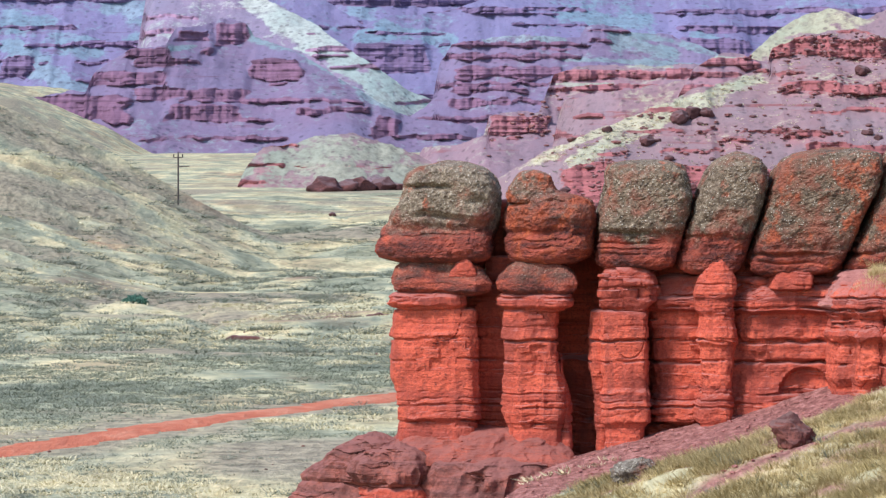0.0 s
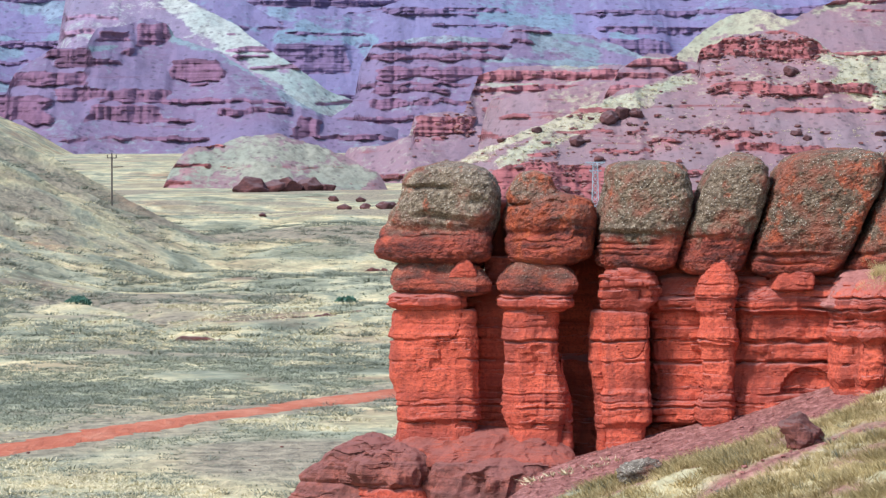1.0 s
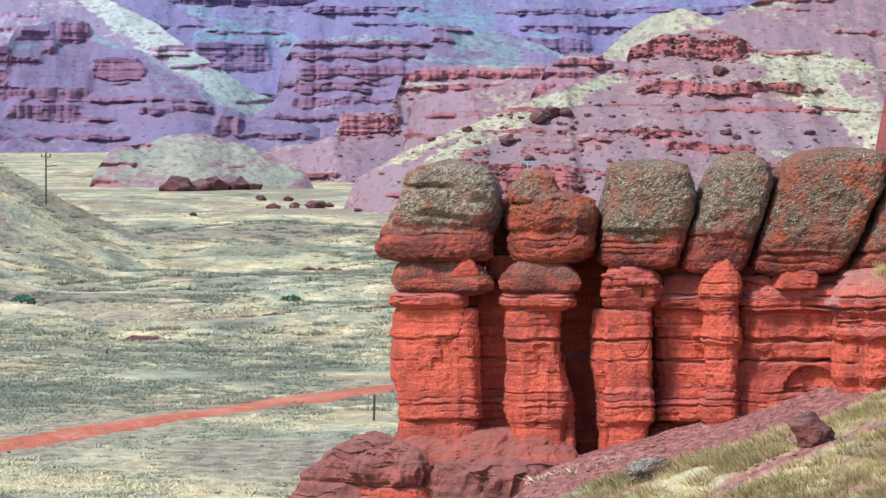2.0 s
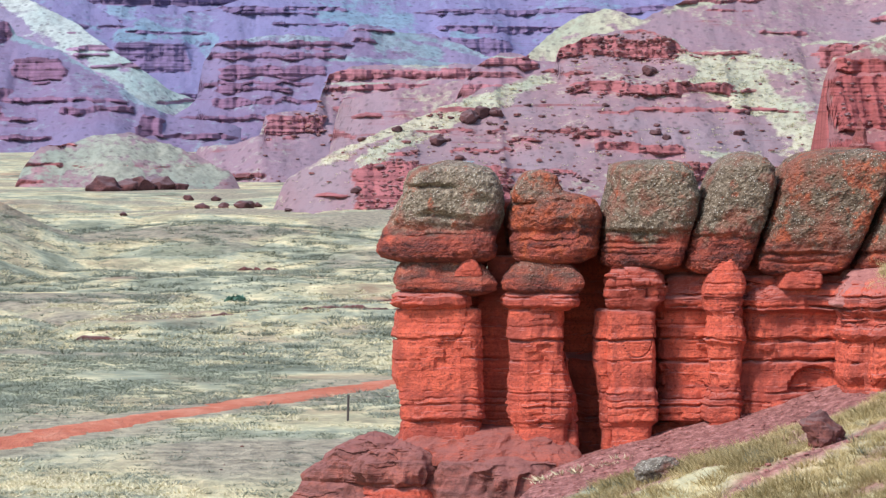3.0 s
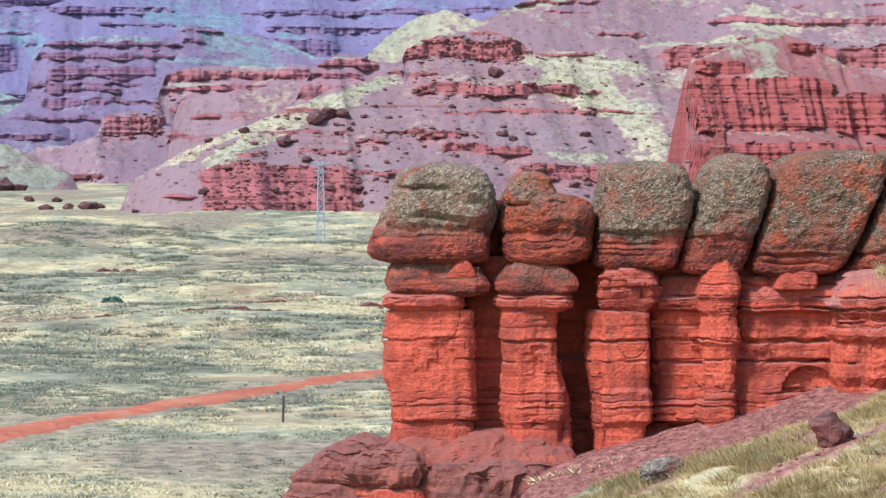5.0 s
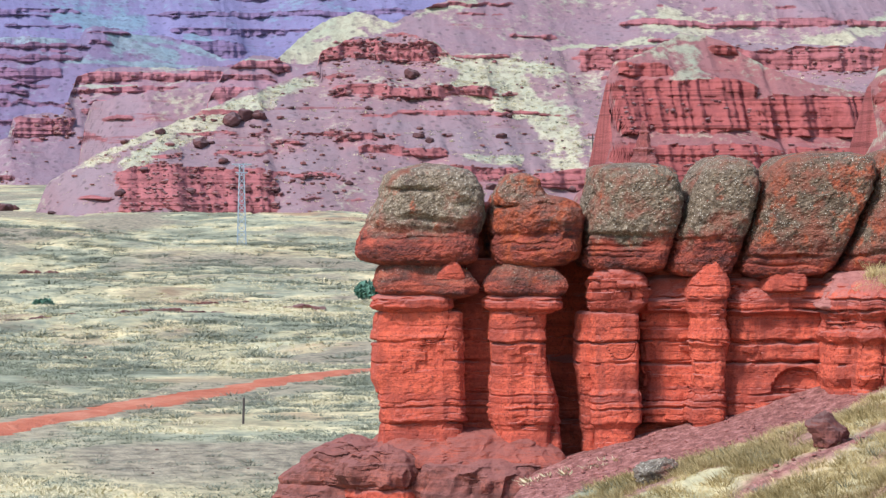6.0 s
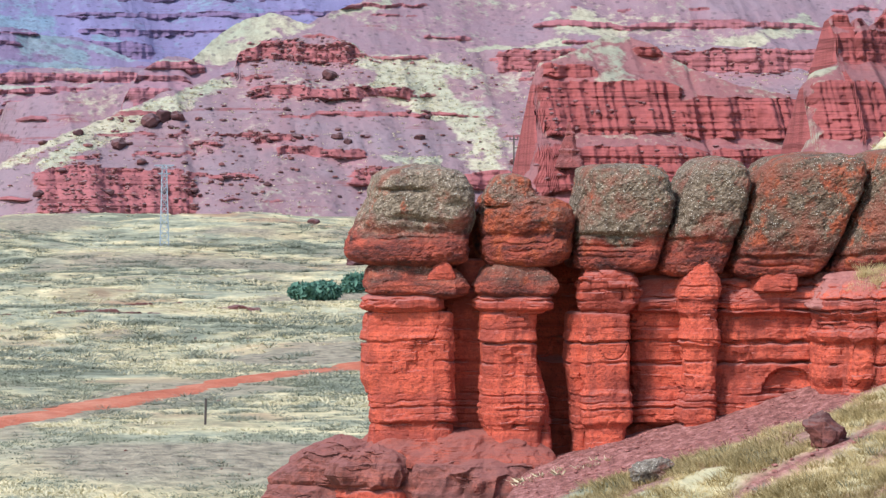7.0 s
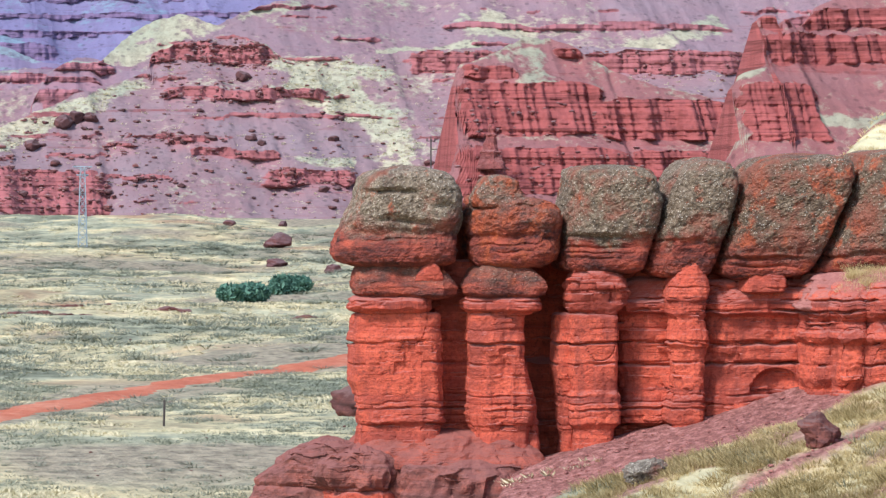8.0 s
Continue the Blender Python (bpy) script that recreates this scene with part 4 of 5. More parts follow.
        me.polygons.foreach_set("loop_start", np.arange(0, index.size, 4))
        me.polygons.foreach_set("use_smooth", [True] * len(q4))
        me.materials.append(mat)
        me.update()
        for key, values in (("cliff", face), ("fresh", below), ("turf", grown)):
            me.attributes.new(key, "FLOAT", "POINT").data.foreach_set("value", values.ravel()[used])
        ob = new(me.name, me)
        ob.parent = whole
    RELIEF.append((gx, Y, Z, X, face, grown))
    return whole


def relief_at(i, x, z):
    """The place on hill i's face at x and a height z."""
    gx, Y, Z = RELIEF[i][:3]
    k = int(np.clip(np.searchsorted(gx, x), 0, gx.size - 1))
    j = int(np.argmin(np.abs(Z[k, :-2] - z)))
    return float(Y[k, j]), float(Z[k, j])


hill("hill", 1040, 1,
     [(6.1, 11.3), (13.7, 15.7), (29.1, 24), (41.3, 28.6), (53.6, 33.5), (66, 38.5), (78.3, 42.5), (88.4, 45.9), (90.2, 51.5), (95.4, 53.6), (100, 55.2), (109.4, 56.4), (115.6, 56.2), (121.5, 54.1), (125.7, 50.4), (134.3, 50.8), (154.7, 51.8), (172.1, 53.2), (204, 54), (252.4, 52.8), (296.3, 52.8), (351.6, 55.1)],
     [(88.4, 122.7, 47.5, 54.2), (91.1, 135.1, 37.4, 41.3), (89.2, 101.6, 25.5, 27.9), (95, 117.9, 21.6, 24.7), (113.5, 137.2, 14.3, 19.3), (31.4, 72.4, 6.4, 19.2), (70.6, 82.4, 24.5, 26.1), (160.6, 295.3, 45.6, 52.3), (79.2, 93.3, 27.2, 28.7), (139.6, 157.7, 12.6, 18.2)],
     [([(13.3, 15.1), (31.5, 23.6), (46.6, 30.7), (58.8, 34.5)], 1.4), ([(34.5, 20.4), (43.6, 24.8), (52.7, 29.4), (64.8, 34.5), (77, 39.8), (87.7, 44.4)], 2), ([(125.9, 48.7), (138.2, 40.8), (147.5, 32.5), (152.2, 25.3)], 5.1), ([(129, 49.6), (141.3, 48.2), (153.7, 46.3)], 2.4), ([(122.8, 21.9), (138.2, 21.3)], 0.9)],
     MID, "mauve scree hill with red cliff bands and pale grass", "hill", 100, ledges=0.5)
hill("cliff", 660, 0.6,
     [(86, 4), (91.6, 13.6), (95.8, 18), (97.1, 22.9), (98.7, 32.6), (100.4, 36.3), (105.4, 37.9), (109.4, 39.9), (113.4, 41.5), (117.4, 41.1), (121.4, 39.8), (123.6, 37.7), (127.4, 35.3), (133.5, 32.8), (140.5, 31.1), (147.6, 29.3), (151.7, 26), (188.8, 24.1)],
     [(98.1, 123.9, 23.3, 33.2), (122.4, 151.2, 22.8, 30.5), (95.3, 126.4, 13.6, 21.8), (99.8, 109.9, 33.4, 36.2), (117.9, 123, 37.4, 39.4), (126.4, 150.7, 15.1, 21.5)],
     [([(100.4, 36.5), (105.4, 37.8), (112.4, 41.2), (117.4, 41.1)], 0.8), ([(107.4, 37.1), (114.4, 36.1), (111.4, 31.7)], 1.9), ([(125.4, 36.9), (132.4, 34.3), (140.5, 31.9)], 0.8)],
     NEARCLIFF, "fluted dark red cliff under a grassy crown", "cliff", 120, wave=4.0, pitch=1.3, ledges=0.0, fluted=5.5)
hill("butte", 455, 0.4,
     [(86.5, 6), (90.5, 17.2), (92.5, 20.6), (93.1, 26.6), (94.4, 28.7), (97.8, 29.8), (98.2, 33.2), (98.4, 35.5), (99.3, 36.1), (100.4, 36.1), (100.9, 34.3), (101.6, 35.6), (103.2, 35.9), (103.7, 34.6), (105.1, 35.4), (107.1, 37.3), (112, 39.5), (133.1, 40.4)],
     [(93, 103.3, 20.5, 27.6), (98.1, 133.1, 29.8, 34.1), (98.1, 101, 34, 36), (101.4, 103.6, 34.1, 35.8), (105, 133.1, 34.2, 37.6)],
     [([(94, 28.7), (98.1, 29.6)], 0.3), ([(98.1, 22.7), (109.8, 23.1)], 0.6)],
     NEARCLIFF, "stepped red butte with fluted walls", "butte", 130, wave=4.0, pitch=1.3, ledges=0.0, fluted=5.5)
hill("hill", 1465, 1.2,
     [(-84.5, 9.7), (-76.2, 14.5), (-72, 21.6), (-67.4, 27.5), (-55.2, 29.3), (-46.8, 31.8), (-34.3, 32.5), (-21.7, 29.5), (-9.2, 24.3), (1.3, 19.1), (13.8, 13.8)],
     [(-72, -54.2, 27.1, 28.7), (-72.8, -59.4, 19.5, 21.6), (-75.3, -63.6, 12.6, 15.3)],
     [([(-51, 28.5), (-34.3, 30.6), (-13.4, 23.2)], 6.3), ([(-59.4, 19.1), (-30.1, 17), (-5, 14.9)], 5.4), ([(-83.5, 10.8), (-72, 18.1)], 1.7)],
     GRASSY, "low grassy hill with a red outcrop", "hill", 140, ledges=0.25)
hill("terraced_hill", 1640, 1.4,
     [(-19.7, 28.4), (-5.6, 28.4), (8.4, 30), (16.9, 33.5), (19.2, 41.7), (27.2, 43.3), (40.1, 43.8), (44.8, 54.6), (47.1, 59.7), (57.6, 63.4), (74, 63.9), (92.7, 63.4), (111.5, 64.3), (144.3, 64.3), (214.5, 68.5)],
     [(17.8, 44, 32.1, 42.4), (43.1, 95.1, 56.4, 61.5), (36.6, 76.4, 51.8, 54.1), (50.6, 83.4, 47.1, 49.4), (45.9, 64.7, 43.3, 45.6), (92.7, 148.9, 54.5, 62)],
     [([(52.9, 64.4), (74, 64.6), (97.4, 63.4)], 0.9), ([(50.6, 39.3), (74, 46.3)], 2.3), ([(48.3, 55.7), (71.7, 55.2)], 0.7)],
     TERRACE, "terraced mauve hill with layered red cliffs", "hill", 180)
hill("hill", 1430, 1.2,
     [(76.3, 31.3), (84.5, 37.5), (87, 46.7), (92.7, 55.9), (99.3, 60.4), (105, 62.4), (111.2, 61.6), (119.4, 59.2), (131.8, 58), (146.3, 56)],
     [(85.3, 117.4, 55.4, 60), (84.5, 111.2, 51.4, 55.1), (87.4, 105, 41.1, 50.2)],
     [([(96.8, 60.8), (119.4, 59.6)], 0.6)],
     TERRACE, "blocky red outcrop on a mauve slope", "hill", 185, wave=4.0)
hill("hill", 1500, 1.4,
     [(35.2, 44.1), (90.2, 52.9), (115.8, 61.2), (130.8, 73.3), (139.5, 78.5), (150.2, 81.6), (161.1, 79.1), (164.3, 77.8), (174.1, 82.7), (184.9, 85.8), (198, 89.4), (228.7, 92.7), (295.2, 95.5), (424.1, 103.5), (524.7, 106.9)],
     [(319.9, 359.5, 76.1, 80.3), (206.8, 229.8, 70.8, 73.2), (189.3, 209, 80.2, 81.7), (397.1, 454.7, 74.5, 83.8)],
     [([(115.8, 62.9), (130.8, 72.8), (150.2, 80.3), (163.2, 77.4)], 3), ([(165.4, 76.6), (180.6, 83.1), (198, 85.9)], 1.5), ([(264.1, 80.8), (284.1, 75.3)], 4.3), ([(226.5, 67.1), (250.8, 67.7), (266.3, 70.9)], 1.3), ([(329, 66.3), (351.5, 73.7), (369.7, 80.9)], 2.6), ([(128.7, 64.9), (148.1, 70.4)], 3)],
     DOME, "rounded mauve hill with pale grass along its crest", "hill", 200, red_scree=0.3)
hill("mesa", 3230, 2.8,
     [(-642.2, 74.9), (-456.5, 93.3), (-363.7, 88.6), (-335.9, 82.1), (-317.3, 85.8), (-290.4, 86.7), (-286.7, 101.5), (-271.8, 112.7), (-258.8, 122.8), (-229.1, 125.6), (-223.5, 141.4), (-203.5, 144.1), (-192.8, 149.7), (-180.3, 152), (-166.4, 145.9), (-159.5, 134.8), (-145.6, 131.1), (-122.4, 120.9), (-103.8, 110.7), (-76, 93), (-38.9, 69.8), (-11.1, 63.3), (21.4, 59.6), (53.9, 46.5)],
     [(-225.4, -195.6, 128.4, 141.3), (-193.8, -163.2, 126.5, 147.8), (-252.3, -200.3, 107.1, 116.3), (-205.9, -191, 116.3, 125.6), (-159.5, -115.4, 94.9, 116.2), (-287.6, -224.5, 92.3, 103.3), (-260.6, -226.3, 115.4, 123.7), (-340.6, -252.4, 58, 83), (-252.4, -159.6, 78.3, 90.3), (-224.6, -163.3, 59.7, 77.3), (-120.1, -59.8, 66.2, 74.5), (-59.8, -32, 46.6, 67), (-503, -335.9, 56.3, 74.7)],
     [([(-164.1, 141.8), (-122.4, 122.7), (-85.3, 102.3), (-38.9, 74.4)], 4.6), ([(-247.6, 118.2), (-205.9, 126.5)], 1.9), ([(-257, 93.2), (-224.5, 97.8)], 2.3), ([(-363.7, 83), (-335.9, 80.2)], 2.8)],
     FAR_HAZED, "distant mesa, coloured lilac for haze, with banded cliffs and scree skirts", "mesa", 160, foot=15, red_scree=0.4)
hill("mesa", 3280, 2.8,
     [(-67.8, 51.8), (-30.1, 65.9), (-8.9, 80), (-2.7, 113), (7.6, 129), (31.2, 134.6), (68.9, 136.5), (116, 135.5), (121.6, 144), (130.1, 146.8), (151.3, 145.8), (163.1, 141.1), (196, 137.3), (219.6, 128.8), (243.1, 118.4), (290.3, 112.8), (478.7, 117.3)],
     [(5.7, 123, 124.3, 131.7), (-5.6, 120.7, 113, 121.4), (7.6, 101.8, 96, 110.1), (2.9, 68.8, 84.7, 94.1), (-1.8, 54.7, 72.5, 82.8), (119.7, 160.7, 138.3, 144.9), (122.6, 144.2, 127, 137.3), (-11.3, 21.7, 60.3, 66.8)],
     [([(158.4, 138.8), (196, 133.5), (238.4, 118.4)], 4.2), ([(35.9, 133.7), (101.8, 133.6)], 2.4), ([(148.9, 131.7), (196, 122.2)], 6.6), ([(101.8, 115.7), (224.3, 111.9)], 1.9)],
     FAR_HAZED, "distant mesa, coloured lilac for haze, with a short tower on its edge", "mesa", 170, foot=15, red_scree=0.4)
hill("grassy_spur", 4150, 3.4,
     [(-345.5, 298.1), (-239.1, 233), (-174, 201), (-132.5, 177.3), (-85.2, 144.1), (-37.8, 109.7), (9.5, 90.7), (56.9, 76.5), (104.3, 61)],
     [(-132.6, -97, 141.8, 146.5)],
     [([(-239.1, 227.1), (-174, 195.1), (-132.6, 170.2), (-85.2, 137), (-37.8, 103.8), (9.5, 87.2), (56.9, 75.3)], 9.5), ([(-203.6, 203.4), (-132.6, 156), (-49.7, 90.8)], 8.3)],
     PALE_HAZED, "long pale grassy spur running down from the escarpment", "spur", 210, foot=20)
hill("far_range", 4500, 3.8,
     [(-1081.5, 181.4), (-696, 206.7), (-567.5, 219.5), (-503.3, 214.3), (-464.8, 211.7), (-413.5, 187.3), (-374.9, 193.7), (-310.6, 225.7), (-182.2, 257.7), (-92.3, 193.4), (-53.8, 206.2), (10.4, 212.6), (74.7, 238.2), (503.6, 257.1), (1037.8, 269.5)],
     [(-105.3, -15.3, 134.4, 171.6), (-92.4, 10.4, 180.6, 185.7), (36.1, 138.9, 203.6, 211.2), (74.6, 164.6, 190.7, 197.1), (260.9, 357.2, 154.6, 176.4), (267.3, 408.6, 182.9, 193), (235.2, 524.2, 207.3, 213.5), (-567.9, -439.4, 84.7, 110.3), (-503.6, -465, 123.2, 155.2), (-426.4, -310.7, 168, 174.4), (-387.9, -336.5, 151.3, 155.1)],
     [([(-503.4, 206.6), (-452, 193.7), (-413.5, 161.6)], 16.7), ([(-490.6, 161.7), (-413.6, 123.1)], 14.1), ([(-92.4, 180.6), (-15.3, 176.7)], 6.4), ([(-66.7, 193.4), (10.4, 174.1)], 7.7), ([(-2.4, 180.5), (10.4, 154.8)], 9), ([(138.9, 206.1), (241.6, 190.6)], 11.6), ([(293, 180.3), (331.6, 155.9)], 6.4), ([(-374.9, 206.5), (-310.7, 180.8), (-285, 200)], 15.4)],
     HAZY, "far escarpment, coloured lilac for haze, with long cliff bands and pale grassy slopes", "escarpment", 190, foot=20, red_scree=0.2)
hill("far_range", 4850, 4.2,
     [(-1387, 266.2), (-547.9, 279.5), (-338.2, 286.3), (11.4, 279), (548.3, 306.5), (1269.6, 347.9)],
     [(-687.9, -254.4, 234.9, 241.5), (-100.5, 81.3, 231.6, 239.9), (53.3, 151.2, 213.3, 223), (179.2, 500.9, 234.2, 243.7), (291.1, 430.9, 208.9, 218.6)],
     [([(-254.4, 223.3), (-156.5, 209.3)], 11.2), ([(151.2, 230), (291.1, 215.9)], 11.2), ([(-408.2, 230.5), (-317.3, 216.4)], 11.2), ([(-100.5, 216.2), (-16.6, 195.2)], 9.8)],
     HAZY, "far slopes, coloured pale lilac for haze, broken by thin cliff bands", "escarpment", 220, foot=20, red_scree=0.2)


# ---- plants: grass and sage as loose blades ----
def tufts(name, x, y, z, tall, wide, blades, mat, seed, label, category, thick=1.0):
    """Many tufts in one mesh; each is a fan of thin blades."""
    rng = np.random.default_rng(seed)
    n = len(x)
    rep = lambda a: np.repeat(a, blades)
    X, Y, Z, H, R = rep(x), rep(y), rep(z), rep(tall), rep(wide)
    m = n * blades
    a, r = rng.uniform(0, 2 * np.pi, m), np.sqrt(rng.uniform(0, 1, m))
    bx, by = X + np.cos(a) * r * R * 0.55, Y + np.sin(a) * r * R * 0.55
    turn = rng.uniform(0, np.pi, m)
    w = R * rng.uniform(0.05, 0.12, m) * (18 / (blades + 6)) * thick
    hgt = H * rng.uniform(0.55, 1.1, m) * (1 - 0.45 * r * r)
    tipx, tipy = bx + np.cos(a) * r * R * 0.7 + rng.normal(0, 0.15, m) * R, by + np.sin(a) * r * R * 0.7 + rng.normal(0, 0.15, m) * R
    v = np.empty((m, 3, 3))
    v[:, 0] = np.stack([bx - np.cos(turn) * w, by - np.sin(turn) * w, Z - 0.04], -1)
    v[:, 1] = np.stack([bx + np.cos(turn) * w, by + np.sin(turn) * w, Z - 0.04], -1)
    v[:, 2] = np.stack([tipx, tipy, Z + hgt], -1)
    me = bpy.data.meshes.new(name)
    me.vertices.add(m * 3)
    me.vertices.foreach_set("co", v.ravel())
    me.loops.add(m * 3)
    me.loops.foreach_set("vertex_index", np.arange(m * 3))
    me.polygons.add(m)
    me.polygons.foreach_set("loop_start", np.arange(0, m * 3, 3))
    me.materials.append(mat)
    me.update()
    me.validate()
    return tagged(new(name, me), label, category, kind="stuff")


STRAW = leafy("dry_grass", (0.46, 0.41, 0.26), (0.76, 0.68, 0.46))
SAGE = leafy("sage", (0.13, 0.145, 0.105), (0.33, 0.35, 0.26))
CLUMP = leafy("dark_sage", (0.11, 0.125, 0.095), (0.30, 0.325, 0.255))
GREEN = leafy("green_grass", (0.25, 0.19, 0.085), (0.50, 0.405, 0.21))
HAY = leafy("slope_grass", (0.46, 0.365, 0.17), (0.73, 0.60, 0.34))


def off_road(x, y, gap):
    d = np.full(x.shape, 1e9)
    for i in range(0, q.size, 4):
        d = np.minimum(d, (x - rx[i]) ** 2 + (y - ry[i]) ** 2)
    return d > gap * gap


def plain_points(n, y0, y1, seed):
    """Places spread over the part of the plain that the walk looks across."""
    rng = np.random.default_rng(seed)
    y = np.sqrt(rng.uniform(y0 * y0, y1 * y1, n))
    x = rng.uniform(-0.118, 0.30, n) * y - 27 * rng.uniform(0, 1, n)
    s, n2 = along(x, y)
    keep = off_road(x, y, 2.7) & ~((n2 < 60) & (s > -2.5) & (y < 260) & (n2 > -2)) & (x < 0.205 * y + 12)
    return x[keep], y[keep], rng


for y0, y1, count, size, blades, seed in ((150, 235, 26000, 0.27, 13, 1), (235, 330, 30000, 0.32, 11, 2), (330, 520, 26000, 0.42, 9, 3), (520, 800, 20000, 0.45, 9, 4), (800, 1250, 12000, 0.55, 9, 5)):
    x, y, rng = plain_points(count, y0, y1, seed)
    patch = 1.6 * fbm(x * 0.04, y * 0.024, 0, 90, 5, 0.6) + rng.normal(0, 0.07, x.size)
    patch = patch - 3.4 * (hill_furrow(x, y) - 0.3) * smooth(1.5, 5, left_hill(x, y))
    grow = (worn_cover(x, y) < rng.uniform(0.1, 0.9, x.size)) & (fbm(x * 0.13, y * 0.06, 0, 98, 4) > rng.uniform(-0.55, 0.0, x.size))
    z = ground_height(x, y)
    for name, mat, pick, scale, label in (("dry_grass", STRAW, grow & (patch > -0.08), 1.0, "pale dry bunchgrass over the steppe"), ("sagebrush", SAGE, grow & (patch <= -0.08), 0.85, "grey-green sagebrush over the steppe")):
        k = np.nonzero(pick)[0]
        tall = size * scale * rng.uniform(0.3, 0.85, k.size)
        tufts(name, x[k], y[k], z[k], tall, tall * rng.uniform(2.0, 3.6, k.size), blades, mat, seed * 10, label, "grass" if mat is STRAW else "shrubs")

for y0, y1, count, size, seed in ((160, 240, 5200, 0.24, 6), (240, 340, 4600, 0.33, 7), (340, 520, 4000, 0.55, 8), (520, 900, 6000, 0.7, 9)):
    x, y, rng = plain_points(count, y0, y1, seed)
    keep = fbm(x * 0.06, y * 0.03, 0, 97, 3) + rng.normal(0, 0.3, x.size) + 3.0 * (hill_furrow(x, y) - 0.3) * smooth(1.5, 5, left_hill(x, y)) > 0.0
    x, y = x[keep], y[keep]
    tall = size * rng.uniform(0.6, 1.2, x.size)
    tufts("sagebrush", x, y, ground_height(x, y), tall, tall * rng.uniform(2.2, 4.6, x.size), 56, CLUMP, seed, "dark sage clumps on the steppe", "shrubs")

# grass on the spur before the rock, on its banks and on the bench behind
rng = np.random.default_rng(77)
s_, n_ = rng.uniform(1, 26, 34000), rng.uniform(-34, -2.5, 34000)
x, y = spot(s_, n_)
keep = bare_earth(x, y) + rng.uniform(-0.35, 0.35, x.size) < 0.45
keep &= fbm(x * 0.5, y * 0.5, 0, 63, 3) + rng.uniform(-0.5, 0.5, x.size) > -0.25
x, y = x[keep], y[keep]
dry = fbm(x * 0.3, y * 0.3, 0, 64, 3) + rng.normal(0, 0.3, x.size) > -0.22
for name, mat, pick, label in (("dry_grass", HAY, dry, "straw-coloured grass on the slope below the rock"), ("grass", GREEN, ~dry, "grey-green grass on the slope below the rock")):
    k = np.nonzero(pick)[0]
    tall = rng.uniform(0.10, 0.27, k.size) * (1.0 + 0.5 * (mat is GREEN))
    tufts(name, x[k], y[k], ground_height(x[k], y[k]), tall, tall * 1.6, 22, mat, 78, label, "grass", 0.6)
k = rng.choice(x.size, 260, replace=False)
tall = rng.uniform(0.2, 0.42, k.size)
tufts("sagebrush", x[k], y[k], ground_height(x[k], y[k]), tall, tall * 1.5, 40, CLUMP, 81, "small dark sage plants on the slope below the rock", "shrubs", 0.7)
s_, n_ = rng.uniform(15.9, 24, 1100), rng.uniform(-1.4, 1.3, 1100)
keep = (s_ > 16.6 + 0.7 * n_) & (fbm(s_ * 0.9, n_ * 0.9, 0, 65, 3) + rng.uniform(-0.3, 0.3, s_.size) > -0.05)
s_, n_ = s_[keep], n_[keep]
x, y = spot(s_, n_)
tall = rng.uniform(0.2, 0.45, x.size)
tufts("dry_grass", x, y, np.interp(n_, [-1.6, -0.6, 0.4, 1.5], [11.25, 11.95, 12.35, 12.4]) - 0.06, tall, tall, 26, HAY, 79, "tussocks of dry grass on the gravel bank", "grass", 0.45)
s_, n_ = rng.uniform(10, 30, 1100), rng.uniform(3.5, 36, 1100)
x, y = spot(s_, n_)
keep = (bare_earth(x, y) < rng.uniform(0.2, 0.7, x.size)) & (ground_height(x, y) > 12)
x, y = x[keep], y[keep]
tall = rng.uniform(0.12, 0.28, x.size)
tufts("dry_grass", x, y, ground_height(x, y), tall, tall * 1.4, 16, HAY, 80, "dry grass on the bench behind the wall", "grass")

# ---- single things ----
STONE = cap_rock("boulder_stone", -50, -40, 0.2)
RUST = red_rock("boulder_red", 1.0, (0.21, 0.075, 0.06), (0.13, 0.05, 0.045), (0.055, 0.03, 0.03), (0.17, 0.10, 0.09))
DARKSTONE = red_rock("far_boulder", 4.0, (0.18, 0.07, 0.065), (0.115, 0.05, 0.05), (0.05, 0.03, 0.034), (0.17, 0.115, 0.12))
DARKWOOD = plain_mat("weathered_wood", (0.07, 0.055, 0.05))
STEEL = plain_mat("galvanised_steel", (0.36, 0.44, 0.50), 0.6, 0.2)


def set_boulder(x, y, size, mat, seed, label, level=4, sink=0.0, z=None, group="stones on the plain"):
    z = float(ground_height(np.array(x, float), np.array(y, float))) if z is None else z
    return tagged(boulder("boulder", (x, y, z - sink), size, mat, seed, label, level=level), group=group)


set_boulder(12.4, 139.4, (1.45, 1.3, 1.2), RUST, 5, "dark red-brown boulder lying in the grass", 5)
set_boulder(6.9, 143.9, (1.5, 1.1, 0.85), STONE, 8, "flat grey boulder sunk in the grass", 5)
set_boulder(12.6, 245, (4.0, 3.0, 2.5), RUST, 12, "red boulder with a shaded flank on the plain", 4)
set_boulder(83.4, 789.5, (4.7, 4.0, 3.1), DARKSTONE, 21, "dark boulder standing alone on the plain")
set_boulder(72.6, 712, (3.6, 3.0, 1.7), DARKSTONE, 22, "low dark boulder on the plain")
set_boulder(74.5, 655, (3.2, 3.0, 2.0), DARKSTONE, 23, "dark boulder on the plain")
set_boulder(4.1, 1139, (5.2, 4.5, 3.2), DARKSTONE, 24, "dark boulder on the far plain")
